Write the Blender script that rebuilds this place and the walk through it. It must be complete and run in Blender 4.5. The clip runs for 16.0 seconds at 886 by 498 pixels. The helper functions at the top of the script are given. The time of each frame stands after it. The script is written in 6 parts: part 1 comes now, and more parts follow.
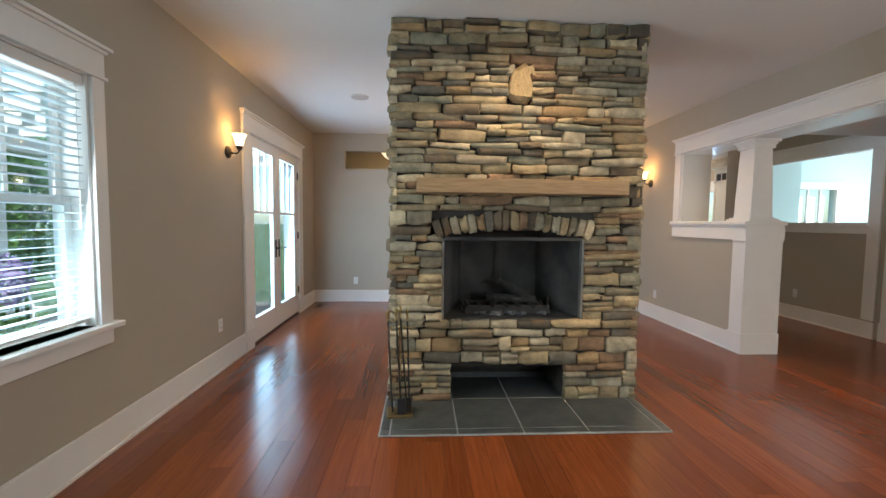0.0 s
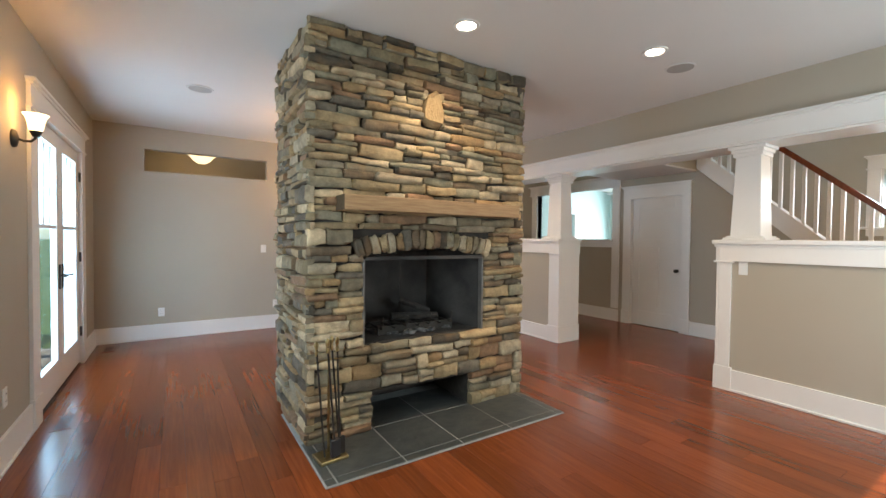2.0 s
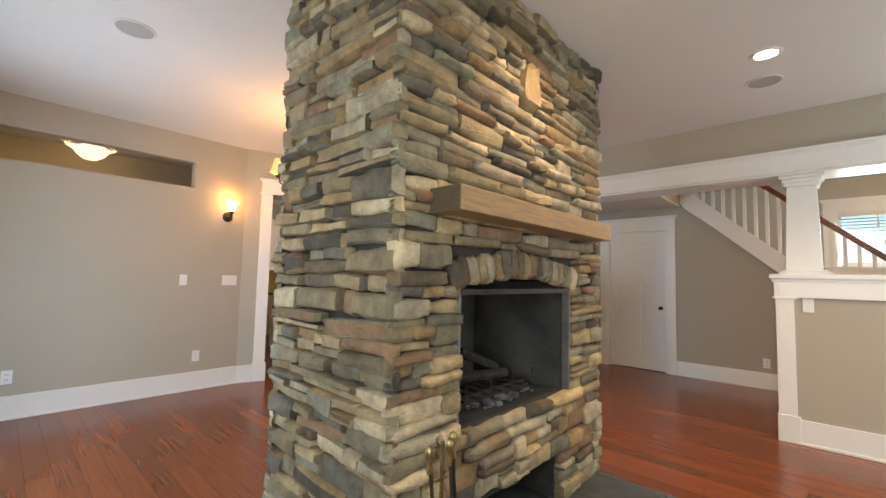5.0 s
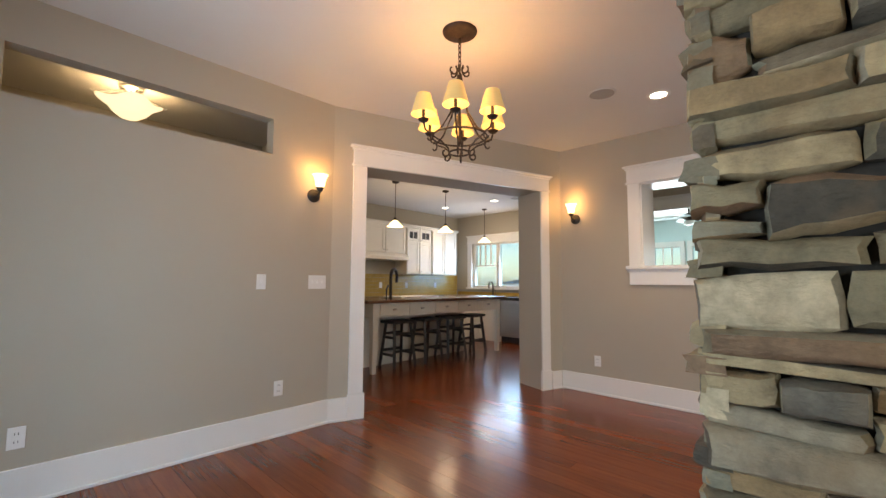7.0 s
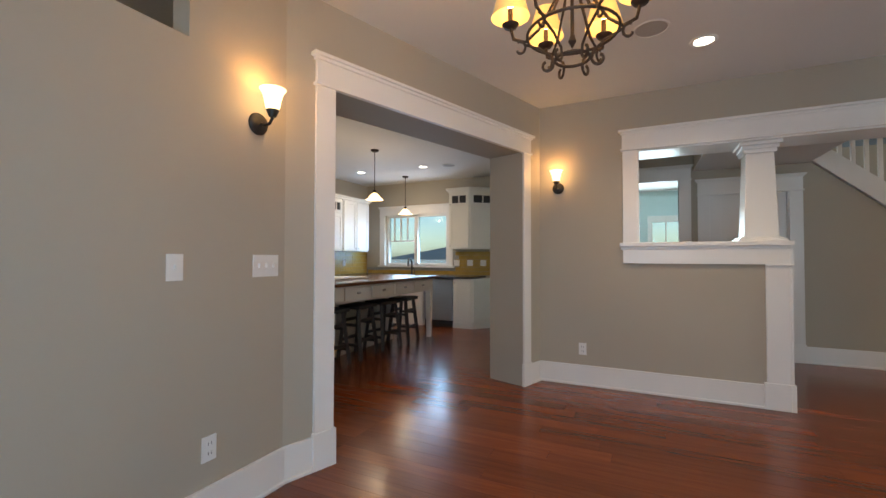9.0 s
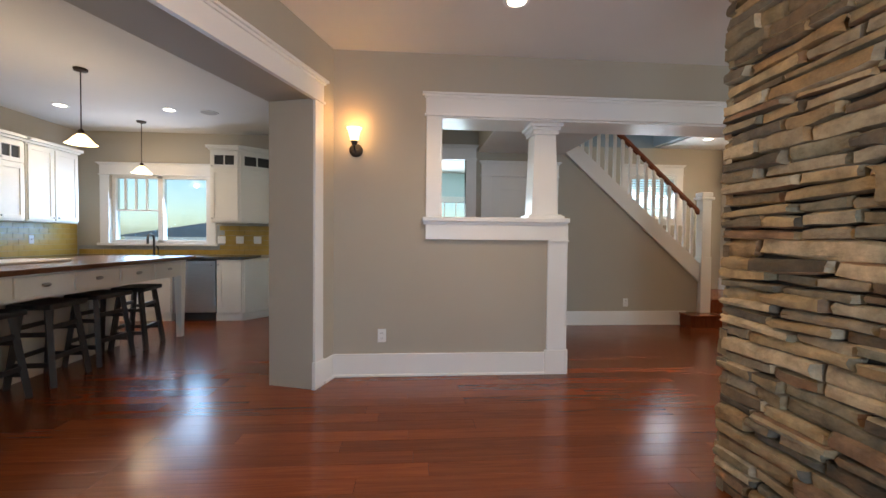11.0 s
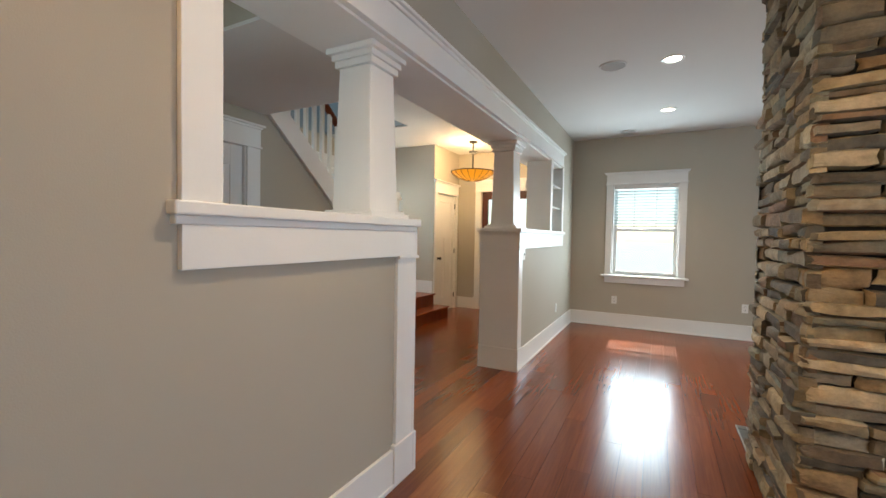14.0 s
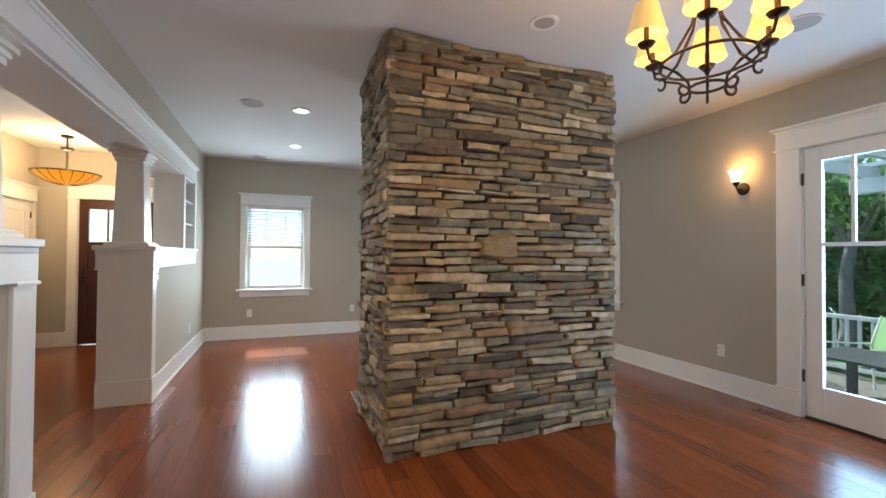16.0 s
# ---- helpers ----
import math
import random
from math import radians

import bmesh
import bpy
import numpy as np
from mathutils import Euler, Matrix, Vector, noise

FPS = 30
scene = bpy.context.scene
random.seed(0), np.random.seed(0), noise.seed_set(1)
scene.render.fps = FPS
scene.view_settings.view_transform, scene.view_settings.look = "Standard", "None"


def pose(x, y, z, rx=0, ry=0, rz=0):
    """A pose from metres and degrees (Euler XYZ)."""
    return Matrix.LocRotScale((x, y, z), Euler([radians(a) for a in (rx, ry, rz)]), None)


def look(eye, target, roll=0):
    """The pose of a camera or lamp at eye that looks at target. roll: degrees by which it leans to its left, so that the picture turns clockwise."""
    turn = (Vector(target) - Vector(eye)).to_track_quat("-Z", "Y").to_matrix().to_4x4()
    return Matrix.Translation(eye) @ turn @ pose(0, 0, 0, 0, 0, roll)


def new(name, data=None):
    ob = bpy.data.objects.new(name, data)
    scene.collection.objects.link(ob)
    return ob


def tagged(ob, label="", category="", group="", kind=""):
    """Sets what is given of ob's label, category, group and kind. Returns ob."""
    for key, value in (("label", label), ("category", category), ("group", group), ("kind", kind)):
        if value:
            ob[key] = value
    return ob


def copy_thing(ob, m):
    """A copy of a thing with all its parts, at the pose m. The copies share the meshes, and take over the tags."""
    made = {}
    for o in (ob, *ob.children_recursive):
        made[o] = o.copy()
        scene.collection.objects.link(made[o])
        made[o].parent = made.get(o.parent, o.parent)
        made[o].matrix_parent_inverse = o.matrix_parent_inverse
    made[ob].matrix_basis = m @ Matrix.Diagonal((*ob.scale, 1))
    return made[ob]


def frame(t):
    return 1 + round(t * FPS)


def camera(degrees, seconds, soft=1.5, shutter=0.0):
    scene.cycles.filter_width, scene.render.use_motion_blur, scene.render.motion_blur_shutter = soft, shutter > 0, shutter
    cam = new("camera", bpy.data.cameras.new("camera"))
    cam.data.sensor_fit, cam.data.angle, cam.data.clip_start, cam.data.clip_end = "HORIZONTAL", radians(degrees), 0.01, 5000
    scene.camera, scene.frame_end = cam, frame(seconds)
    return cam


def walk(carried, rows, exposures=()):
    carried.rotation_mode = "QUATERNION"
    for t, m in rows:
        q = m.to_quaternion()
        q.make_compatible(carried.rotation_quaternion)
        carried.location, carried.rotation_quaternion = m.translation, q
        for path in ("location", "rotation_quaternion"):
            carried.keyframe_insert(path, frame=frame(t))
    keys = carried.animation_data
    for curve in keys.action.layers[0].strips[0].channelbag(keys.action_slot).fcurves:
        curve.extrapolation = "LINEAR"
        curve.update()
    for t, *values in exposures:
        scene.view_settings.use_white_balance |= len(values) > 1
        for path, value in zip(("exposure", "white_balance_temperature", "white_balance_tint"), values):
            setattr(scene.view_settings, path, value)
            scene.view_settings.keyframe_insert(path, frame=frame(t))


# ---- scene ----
cam = camera(93.8, 16.0)
PATH = [
    (0, (0.469, 0.179, 1.355), (0.573, 2.172, 1.228), 0.6),
    (0.5, (0.186, 0.291, 1.359), (0.52, 2.259, 1.241), 0.6),
    (1, (-0.086, 0.363, 1.389), (0.52, 2.267, 1.284), 0.7),
    (1.5, (-0.331, 0.408, 1.386), (0.532, 2.211, 1.308), 0.7),
    (2, (-0.483, 0.505, 1.38), (0.603, 2.184, 1.333), 0.6),
    (2.5, (-0.575, 0.592, 1.388), (0.682, 2.146, 1.371), 0.5),
    (3, (-0.636, 0.64, 1.395), (0.736, 2.095, 1.409), 0.5),
    (3.2, (-0.65, 0.678, 1.387), (0.753, 2.103, 1.414), 0.5),
    (5.3, (-0.789, 2.365, 1.296), (0.675, 3.72, 1.437), 1.3),
    (5.5, (-0.796, 2.569, 1.297), (0.664, 3.93, 1.422), 0.6),
    (6, (-0.784, 3.091, 1.279), (0.663, 4.466, 1.414), 0.7),
    (6.5, (-0.763, 3.561, 1.267), (0.676, 4.943, 1.407), 0.8),
    (7, (-0.727, 3.975, 1.214), (0.715, 5.352, 1.375), 0.4),
    (7.5, (-0.618, 4.353, 1.226), (0.86, 5.692, 1.368), 0.4),
    (8, (-0.547, 4.743, 1.25), (1.016, 5.987, 1.364), 0.4),
    (8.5, (-0.502, 5.117, 1.241), (1.176, 6.202, 1.326), 0.3),
    (9, (-0.47, 5.423, 1.252), (1.332, 6.288, 1.296), 0.1),
    (9.5, (-0.488, 5.551, 1.269), (1.418, 6.159, 1.278), 0.0),
    (10, (-0.438, 5.548, 1.265), (1.532, 5.892, 1.236), -0.0),
    (10.2, (-0.383, 5.528, 1.253), (1.602, 5.774, 1.214), -0.0),
    (12.3, (1.446, 6.085, 1.201), (3.314, 5.374, 1.133), 0.8),
    (12.5, (1.566, 6.09, 1.236), (3.403, 5.303, 1.156), 0.6),
    (13, (1.978, 6.132, 1.245), (3.656, 5.048, 1.162), 0.5),
    (13.5, (2.374, 6.196, 1.297), (3.746, 4.744, 1.21), 0.9),
    (14, (2.643, 6.278, 1.315), (3.564, 4.504, 1.252), 1.0),
    (14.5, (2.761, 6.432, 1.357), (3.177, 4.476, 1.329), 0.9),
    (15, (2.847, 6.623, 1.368), (2.78, 4.624, 1.369), 0.7),
    (15.5, (2.832, 6.765, 1.349), (2.386, 4.816, 1.372), 0.5),
    (16, (2.774, 6.815, 1.339), (2.041, 4.954, 1.369), 0.4),
]
walk(cam, [(t, look(eye, target, roll)) for t, eye, target, roll in PATH],
     [(0, 0.76, 7000, 12), (1, 0.86, 7200, 13), (3, 0.95, 7300, 13), (5.5, 1.05, 7900, 16), (7, 0.66, 7600, 15), (7.5, 0.42, 7000, 10), (9, 0.40, 7000, 12), (9.5, 0.50, 6900, 14), (10.2, 0.60, 6900, 14), (12.5, 0.78, 6900, 9), (13.5, 0.70, 6800, 8), (14.5, 0.94, 6800, 8), (16, 0.82, 6400, 9)])

# ---- world, sun and large lights ----
world = bpy.data.worlds.new("sky")
scene.world = world
world.use_nodes = True
wn = world.node_tree.nodes
sky = wn.new("ShaderNodeTexSky")
sky.sky_type, sky.sun_disc = "NISHITA", False
sky.sun_elevation, sky.sun_rotation = radians(43), radians(176)
world.node_tree.links.new(sky.outputs[0], wn["Background"].inputs[0])
wn["Background"].inputs[1].default_value = 0.15
sun = new("sun", bpy.data.lights.new("sun", "SUN"))
sun.data.energy, sun.data.angle, sun.data.color = 4.5, radians(0.6), (1.0, 0.94, 0.85)
sun.matrix_basis = look((0.3, -10.0, 9.3), (0, 0, 0))

WARM = (1.0, 0.52, 0.17)
SOFT = (1.0, 0.80, 0.58)
COOL = (0.68, 0.86, 1.0)


def lamp(name, place, watts, colour, radius=0.03):
    ob = new(name, bpy.data.lights.new(name, "POINT"))
    ob.data.energy, ob.data.color, ob.data.shadow_soft_size = 0.62 * watts, colour, radius
    ob.location = place
    return ob


def down(name, place, watts, colour, degrees=120, radius=0.05):
    ob = new(name, bpy.data.lights.new(name, "SPOT"))
    ob.data.energy, ob.data.color, ob.data.shadow_soft_size = 0.55 * watts, colour, radius
    ob.data.spot_size, ob.data.spot_blend = radians(degrees), 0.8
    ob.location = place
    return ob


def skylight(name, eye, target, w, h, watts, colour=COOL):
    ob = new(name, bpy.data.lights.new(name, "AREA"))
    ob.data.shape, ob.data.size, ob.data.size_y = "RECTANGLE", w, h
    ob.data.energy, ob.data.color = 0.40 * watts, colour
    ob.matrix_basis = look(eye, target)
    return ob


skylight("window_light_west", (-1.335, 2.08, 1.45), (3, 2.3, 0.9), 0.9, 1.3, 58)
skylight("window_light_french", (-1.50, 5.51, 1.2), (3, 5.51, 0.6), 1.5, 2.0, 170, (0.50, 0.72, 1.0))
skylight("window_light_west_pane", (-1.50, 2.08, 1.45), (3, 2.08, 1.0), 0.9, 1.3, 16)
skylight("window_light_south_pane", (2.83, -0.58, 1.45), (2.83, 5, 0.8), 0.8, 1.25, 10)
skylight("window_light_south", (2.83, -0.415, 1.45), (2.7, 5, 0.8), 0.8, 1.25, 62)
skylight("window_light_kitchen", (7.12, 9.6, 1.6), (3, 9.4, 0.6), 1.3, 0.9, 74, (0.45, 0.66, 1.0))
skylight("window_light_stairs", (7.25, 1.52, 1.98), (5, 1.6, 1.2), 0.8, 0.7, 60)
# extra lamp added in the upper stairwell, which has no window
skylight("added_light_upstairs", (6.6, 3.0, 5.1), (6.6, 2.9, 0), 1.0, 2.0, 55)

# ---- materials ----


def mat(name, colour, rough=0.5, metal=0.0, second=None, scale=6.0, bump=0.0, bump_scale=60.0, coat=0.0, stretch=(1, 1, 1), spec=0.5, emit=0.0, emit_colour=None):
    m = bpy.data.materials.new(name)
    m.use_nodes = True
    t = m.node_tree
    b = t.nodes["Principled BSDF"]
    b.inputs["Base Color"].default_value = (*colour, 1)
    b.inputs["Roughness"].default_value, b.inputs["Metallic"].default_value = rough, metal
    b.inputs["Coat Weight"].default_value = coat
    b.inputs["Specular IOR Level"].default_value = spec
    co = t.nodes.new("ShaderNodeTexCoord")
    mp = t.nodes.new("ShaderNodeMapping")
    mp.inputs["Scale"].default_value = stretch
    t.links.new(co.outputs["Object"], mp.inputs[0])
    if second:
        n = t.nodes.new("ShaderNodeTexNoise")
        n.inputs["Scale"].default_value, n.inputs["Detail"].default_value = scale, 6
        t.links.new(mp.outputs[0], n.inputs["Vector"])
        r = t.nodes.new("ShaderNodeValToRGB")
        r.color_ramp.elements[0].position, r.color_ramp.elements[1].position = 0.3, 0.7
        r.color_ramp.elements[0].color, r.color_ramp.elements[1].color = (*colour, 1), (*second, 1)
        t.links.new(n.outputs[0], r.inputs[0])
        t.links.new(r.outputs[0], b.inputs["Base Color"])
    if bump:
        n2 = t.nodes.new("ShaderNodeTexNoise")
        n2.inputs["Scale"].default_value, n2.inputs["Detail"].default_value = bump_scale, 4
        t.links.new(mp.outputs[0], n2.inputs["Vector"])
        bp = t.nodes.new("ShaderNodeBump")
        bp.inputs["Strength"].default_value, bp.inputs["Distance"].default_value = bump, 0.01
        t.links.new(n2.outputs[0], bp.inputs["Height"])
        t.links.new(bp.outputs[0], b.inputs["Normal"])
    if emit:
        b.inputs["Emission Color"].default_value = (*(emit_colour or colour), 1)
        b.inputs["Emission Strength"].default_value = emit
    return m


def wood_floor(name, island):
    m = mat(name, (0.16, 0.03, 0.012), 0.24, coat=0.0)
    t = m.node_tree
    b = t.nodes["Principled BSDF"]
    L = t.links.new
    if island:
        g = t.nodes.new("ShaderNodeNewGeometry")
        rnd = g.outputs["Random Per Island"]
    else:
        g = t.nodes.new("ShaderNodeObjectInfo")
        rnd = g.outputs["Random"]
    pos = t.nodes.new("ShaderNodeNewGeometry").outputs["Position"]
    add = t.nodes.new("ShaderNodeVectorMath")
    add.operation = "MULTIPLY_ADD"
    comb = t.nodes.new("ShaderNodeCombineXYZ")
    for i in range(3):
        L(rnd, comb.inputs[i])
    add.inputs[1].default_value = (37, 53, 11)
    L(comb.outputs[0], add.inputs[0])
    L(pos, add.inputs[2])
    mp = t.nodes.new("ShaderNodeMapping")
    mp.inputs["Scale"].default_value = (20, 0.9, 1)
    L(add.outputs[0], mp.inputs[0])
    n = t.nodes.new("ShaderNodeTexNoise")
    n.inputs["Scale"].default_value, n.inputs["Detail"].default_value, n.inputs["Distortion"].default_value = 2.2, 8, 1.2
    L(mp.outputs[0], n.inputs["Vector"])
    ramp = t.nodes.new("ShaderNodeValToRGB")
    e = ramp.color_ramp.elements
    e[0].position, e[0].color = 0.2, (0.135, 0.029, 0.0085, 1)
    e[1].position, e[1].color = 0.85, (0.245, 0.060, 0.0155, 1)
    L(n.outputs[0], ramp.inputs[0])
    hsv = t.nodes.new("ShaderNodeHueSaturation")
    mr = t.nodes.new("ShaderNodeMapRange")
    mr.inputs["To Min"].default_value, mr.inputs["To Max"].default_value = 0.72, 1.22
    L(rnd, mr.inputs["Value"])
    L(mr.outputs[0], hsv.inputs["Value"])
    L(ramp.outputs[0], hsv.inputs["Color"])
    L(hsv.outputs[0], b.inputs["Base Color"])
    big = t.nodes.new("ShaderNodeTexNoise")
    big.inputs["Scale"].default_value, big.inputs["Detail"].default_value = 2.5, 5
    L(pos, big.inputs["Vector"])
    rr = t.nodes.new("ShaderNodeMapRange")
    rr.inputs["To Min"].default_value, rr.inputs["To Max"].default_value = 0.16, 0.27
    L(big.outputs[0], rr.inputs["Value"])
    L(rr.outputs[0], b.inputs["Roughness"])
    bp = t.nodes.new("ShaderNodeBump")
    bp.inputs["Strength"].default_value, bp.inputs["Distance"].default_value = 0.12, 0.002
    L(n.outputs[0], bp.inputs["Height"])
    L(bp.outputs[0], b.inputs["Normal"])
    return m


def stone_mat(name, island):
    m = mat(name, (0.3, 0.27, 0.22), 0.85)
    t = m.node_tree
    b = t.nodes["Principled BSDF"]
    L = t.links.new
    if island:
        rnd = t.nodes.new("ShaderNodeNewGeometry").outputs["Random Per Island"]
    else:
        rnd = t.nodes.new("ShaderNodeObjectInfo").outputs["Random"]
    pos = t.nodes.new("ShaderNodeNewGeometry").outputs["Position"]
    pal = t.nodes.new("ShaderNodeValToRGB")
    pal.color_ramp.interpolation = "CONSTANT"
    cols = [(0.249, 0.185, 0.104), (0.175, 0.145, 0.093), (0.355, 0.264, 0.145), (0.255, 0.210, 0.142), (0.073, 0.059, 0.040), (0.277, 0.181, 0.088),
            (0.439, 0.350, 0.223), (0.200, 0.159, 0.091), (0.214, 0.128, 0.071), (0.341, 0.287, 0.195), (0.135, 0.098, 0.060), (0.295, 0.221, 0.122), (0.201, 0.183, 0.124), (0.124, 0.107, 0.079)]
    el = pal.color_ramp.elements
    while len(el) < len(cols):
        el.new(0.5)
    for i, c in enumerate(cols):
        el[i].position = i / len(cols)
        el[i].color = (*c, 1)
    L(rnd, pal.inputs[0])
    n = t.nodes.new("ShaderNodeTexNoise")
    n.inputs["Scale"].default_value, n.inputs["Detail"].default_value, n.inputs["Roughness"].default_value = 11, 10, 0.7
    L(pos, n.inputs["Vector"])
    r = t.nodes.new("ShaderNodeMapRange")
    r.inputs["From Min"].default_value, r.inputs["From Max"].default_value = 0.3, 0.7
    r.inputs["To Min"].default_value, r.inputs["To Max"].default_value = 0.60, 1.6
    L(n.outputs[0], r.inputs["Value"])
    hsv = t.nodes.new("ShaderNodeHueSaturation")
    L(r.outputs[0], hsv.inputs["Value"])
    L(pal.outputs[0], hsv.inputs["Color"])
    st = t.nodes.new("ShaderNodeTexNoise")
    st.inputs["Scale"].default_value, st.inputs["Detail"].default_value = 5, 3
    L(pos, st.inputs["Vector"])
    sr = t.nodes.new("ShaderNodeValToRGB")
    sr.color_ramp.elements[0].position, sr.color_ramp.elements[1].position = 0.55, 0.72
    L(st.outputs[0], sr.inputs[0])
    mx = t.nodes.new("ShaderNodeMixRGB")
    mx.inputs[2].default_value = (0.26, 0.15, 0.065, 1)
    mf = t.nodes.new("ShaderNodeMath")
    mf.operation = "MULTIPLY"
    mf.inputs[1].default_value = 0.45
    L(sr.outputs[0], mf.inputs[0])
    L(mf.outputs[0], mx.inputs[0])
    L(hsv.outputs[0], mx.inputs[1])
    L(mx.outputs[0], b.inputs["Base Color"])
    n2 = t.nodes.new("ShaderNodeTexNoise")
    n2.inputs["Scale"].default_value, n2.inputs["Detail"].default_value, n2.inputs["Roughness"].default_value = 30, 8, 0.62
    sc = t.nodes.new("ShaderNodeMapping")
    sc.inputs["Scale"].default_value = (1, 1, 2.6)
    L(pos, sc.inputs[0])
    L(sc.outputs[0], n2.inputs["Vector"])
    bp = t.nodes.new("ShaderNodeBump")
    bp.inputs["Strength"].default_value, bp.inputs["Distance"].default_value = 0.9, 0.013
    L(n2.outputs[0], bp.inputs["Height"])
    L(bp.outputs[0], b.inputs["Normal"])
    return m


PAINT = mat("greige_paint", (0.415, 0.372, 0.300), 0.7, second=(0.43, 0.388, 0.316), scale=1.5, bump=0.06, bump_scale=220)
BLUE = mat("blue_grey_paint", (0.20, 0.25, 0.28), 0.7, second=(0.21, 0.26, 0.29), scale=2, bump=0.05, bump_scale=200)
SUNROOM = mat("pale_aqua_paint", (0.55, 0.70, 0.70), 0.7, second=(0.58, 0.72, 0.72), scale=2)
CEIL = mat("ceiling_paint", (0.66, 0.645, 0.625), 0.85, second=(0.68, 0.665, 0.645), scale=2, bump=0.08, bump_scale=260)
WHITE = mat("white_trim_paint", (0.80, 0.79, 0.765), 0.33, second=(0.77, 0.76, 0.735), scale=3, bump=0.03, bump_scale=90)
CABINET = mat("cream_cabinet_paint", (0.79, 0.77, 0.70), 0.35, second=(0.76, 0.74, 0.67), scale=4)
FLOOR = wood_floor("cherry_floor", False)
FLOORJ = wood_floor("cherry_floor_joined", True)
SUBFLOOR = mat("dark_joint", (0.03, 0.012, 0.008), 0.8)
CHERRY = mat("cherry_tread", (0.15, 0.035, 0.014), 0.25, second=(0.23, 0.06, 0.022), scale=5, stretch=(1, 8, 1))
STONE = stone_mat("ledge_stone", False)
STONEJ = stone_mat("ledge_stone_joined", True)
OCHRE = mat("ochre_stone", (0.30, 0.215, 0.11), 0.85, second=(0.22, 0.15, 0.075), scale=9, bump=0.9, bump_scale=16)
MORTAR = mat("dark_mortar", (0.055, 0.048, 0.04), 0.95, second=(0.035, 0.03, 0.026), scale=20, bump=0.5, bump_scale=60)
OAK = mat("rough_oak", (0.36, 0.235, 0.12), 0.55, second=(0.24, 0.145, 0.07), scale=5, stretch=(1.2, 14, 14), bump=0.35, bump_scale=24)
ENDGRAIN = mat("dark_oak_end_grain", (0.075, 0.05, 0.03), 0.7, second=(0.12, 0.08, 0.045), scale=12, stretch=(1, 3, 14), bump=0.4, bump_scale=40)
SLATE = mat("dark_slate", (0.035, 0.043, 0.045), 0.38, second=(0.075, 0.08, 0.075), scale=7, bump=0.5, bump_scale=14)
GROUT = mat("grey_grout", (0.36, 0.37, 0.35), 0.9, second=(0.28, 0.29, 0.28), scale=30)
SOOT = mat("sooty_firebrick", (0.010, 0.010, 0.010), 0.9, second=(0.085, 0.08, 0.075), scale=2.6, bump=0.4, bump_scale=30)
STEEL_GREY = mat("grey_steel_edge", (0.22, 0.215, 0.20), 0.6, metal=0.3, second=(0.12, 0.115, 0.105), scale=9)
CHAR = mat("charred_wood", (0.015, 0.014, 0.013), 0.9, second=(0.05, 0.045, 0.04), scale=18, bump=0.8, bump_scale=40)
ASH = mat("grey_ash", (0.20, 0.20, 0.20), 0.95, second=(0.05, 0.05, 0.05), scale=16, bump=0.8, bump_scale=50)
IRON = mat("dark_iron", (0.028, 0.024, 0.021), 0.5, metal=0.4, second=(0.05, 0.043, 0.035), scale=20)
BRONZE = mat("rust_brown_iron", (0.022, 0.012, 0.008), 0.55, metal=0.3, second=(0.04, 0.022, 0.012), scale=25, bump=0.2, bump_scale=80)
BRASS = mat("tarnished_brass", (0.42, 0.33, 0.16), 0.35, metal=0.95, second=(0.25, 0.18, 0.08), scale=18)
STEEL = mat("brushed_steel", (0.42, 0.43, 0.44), 0.32, metal=0.9, second=(0.38, 0.39, 0.40), scale=3, stretch=(1, 1, 40))
NICKEL = mat("brushed_nickel", (0.5, 0.48, 0.45), 0.3, metal=0.9)
BLACKWOOD = mat("black_stained_wood", (0.018, 0.018, 0.02), 0.45, second=(0.03, 0.028, 0.028), scale=12)
DARKTOP = mat("dark_stone_worktop", (0.02, 0.019, 0.018), 0.18, second=(0.04, 0.036, 0.03), scale=40)
BUTCHER = mat("dark_butcher_block", (0.11, 0.042, 0.02), 0.22, second=(0.17, 0.07, 0.035), scale=4, stretch=(2, 18, 1))
TILE = mat("ochre_glazed_tile", (0.36, 0.235, 0.055), 0.25, second=(0.46, 0.30, 0.08), scale=9)
DOORWOOD = mat("dark_mahogany", (0.055, 0.016, 0.010), 0.35, second=(0.085, 0.026, 0.014), scale=6, stretch=(10, 10, 1))
PLASTIC = mat("white_plastic", (0.78, 0.78, 0.76), 0.4)
DARKSLOT = mat("dark_slot", (0.03, 0.03, 0.03), 0.7)
SPEAKER = mat("speaker_cloth", (0.40, 0.38, 0.36), 0.8, second=(0.36, 0.34, 0.32), scale=80)
GLOWGLASS = mat("lit_frosted_glass", (0.95, 0.85, 0.65), 0.4, emit=2.2, emit_colour=(1.0, 0.78, 0.42))
NICHEGLASS = mat("lit_alabaster_glass", (0.8, 0.74, 0.6), 0.4, emit=0.8, emit_colour=(1.0, 0.83, 0.55))
SHADE = mat("lit_parchment_shade", (0.50, 0.33, 0.12), 0.8, emit=0.26, emit_colour=(1.0, 0.68, 0.28))
BULB = mat("lit_bulb", (1, 0.9, 0.7), 0.4, emit=9.0, emit_colour=(1.0, 0.85, 0.55))
CAN = mat("lit_downlight", (1, 0.95, 0.85), 0.4, emit=9.0, emit_colour=(1.0, 0.93, 0.78))
AMBER = mat("lit_amber_mica", (0.12, 0.036, 0.004), 0.4, second=(0.06, 0.018, 0.002), scale=9, emit=0.55, emit_colour=(1.0, 0.36, 0.02))
BLIND = mat("white_blind_slat", (0.74, 0.78, 0.78), 0.45, second=(0.70, 0.74, 0.75), scale=5)
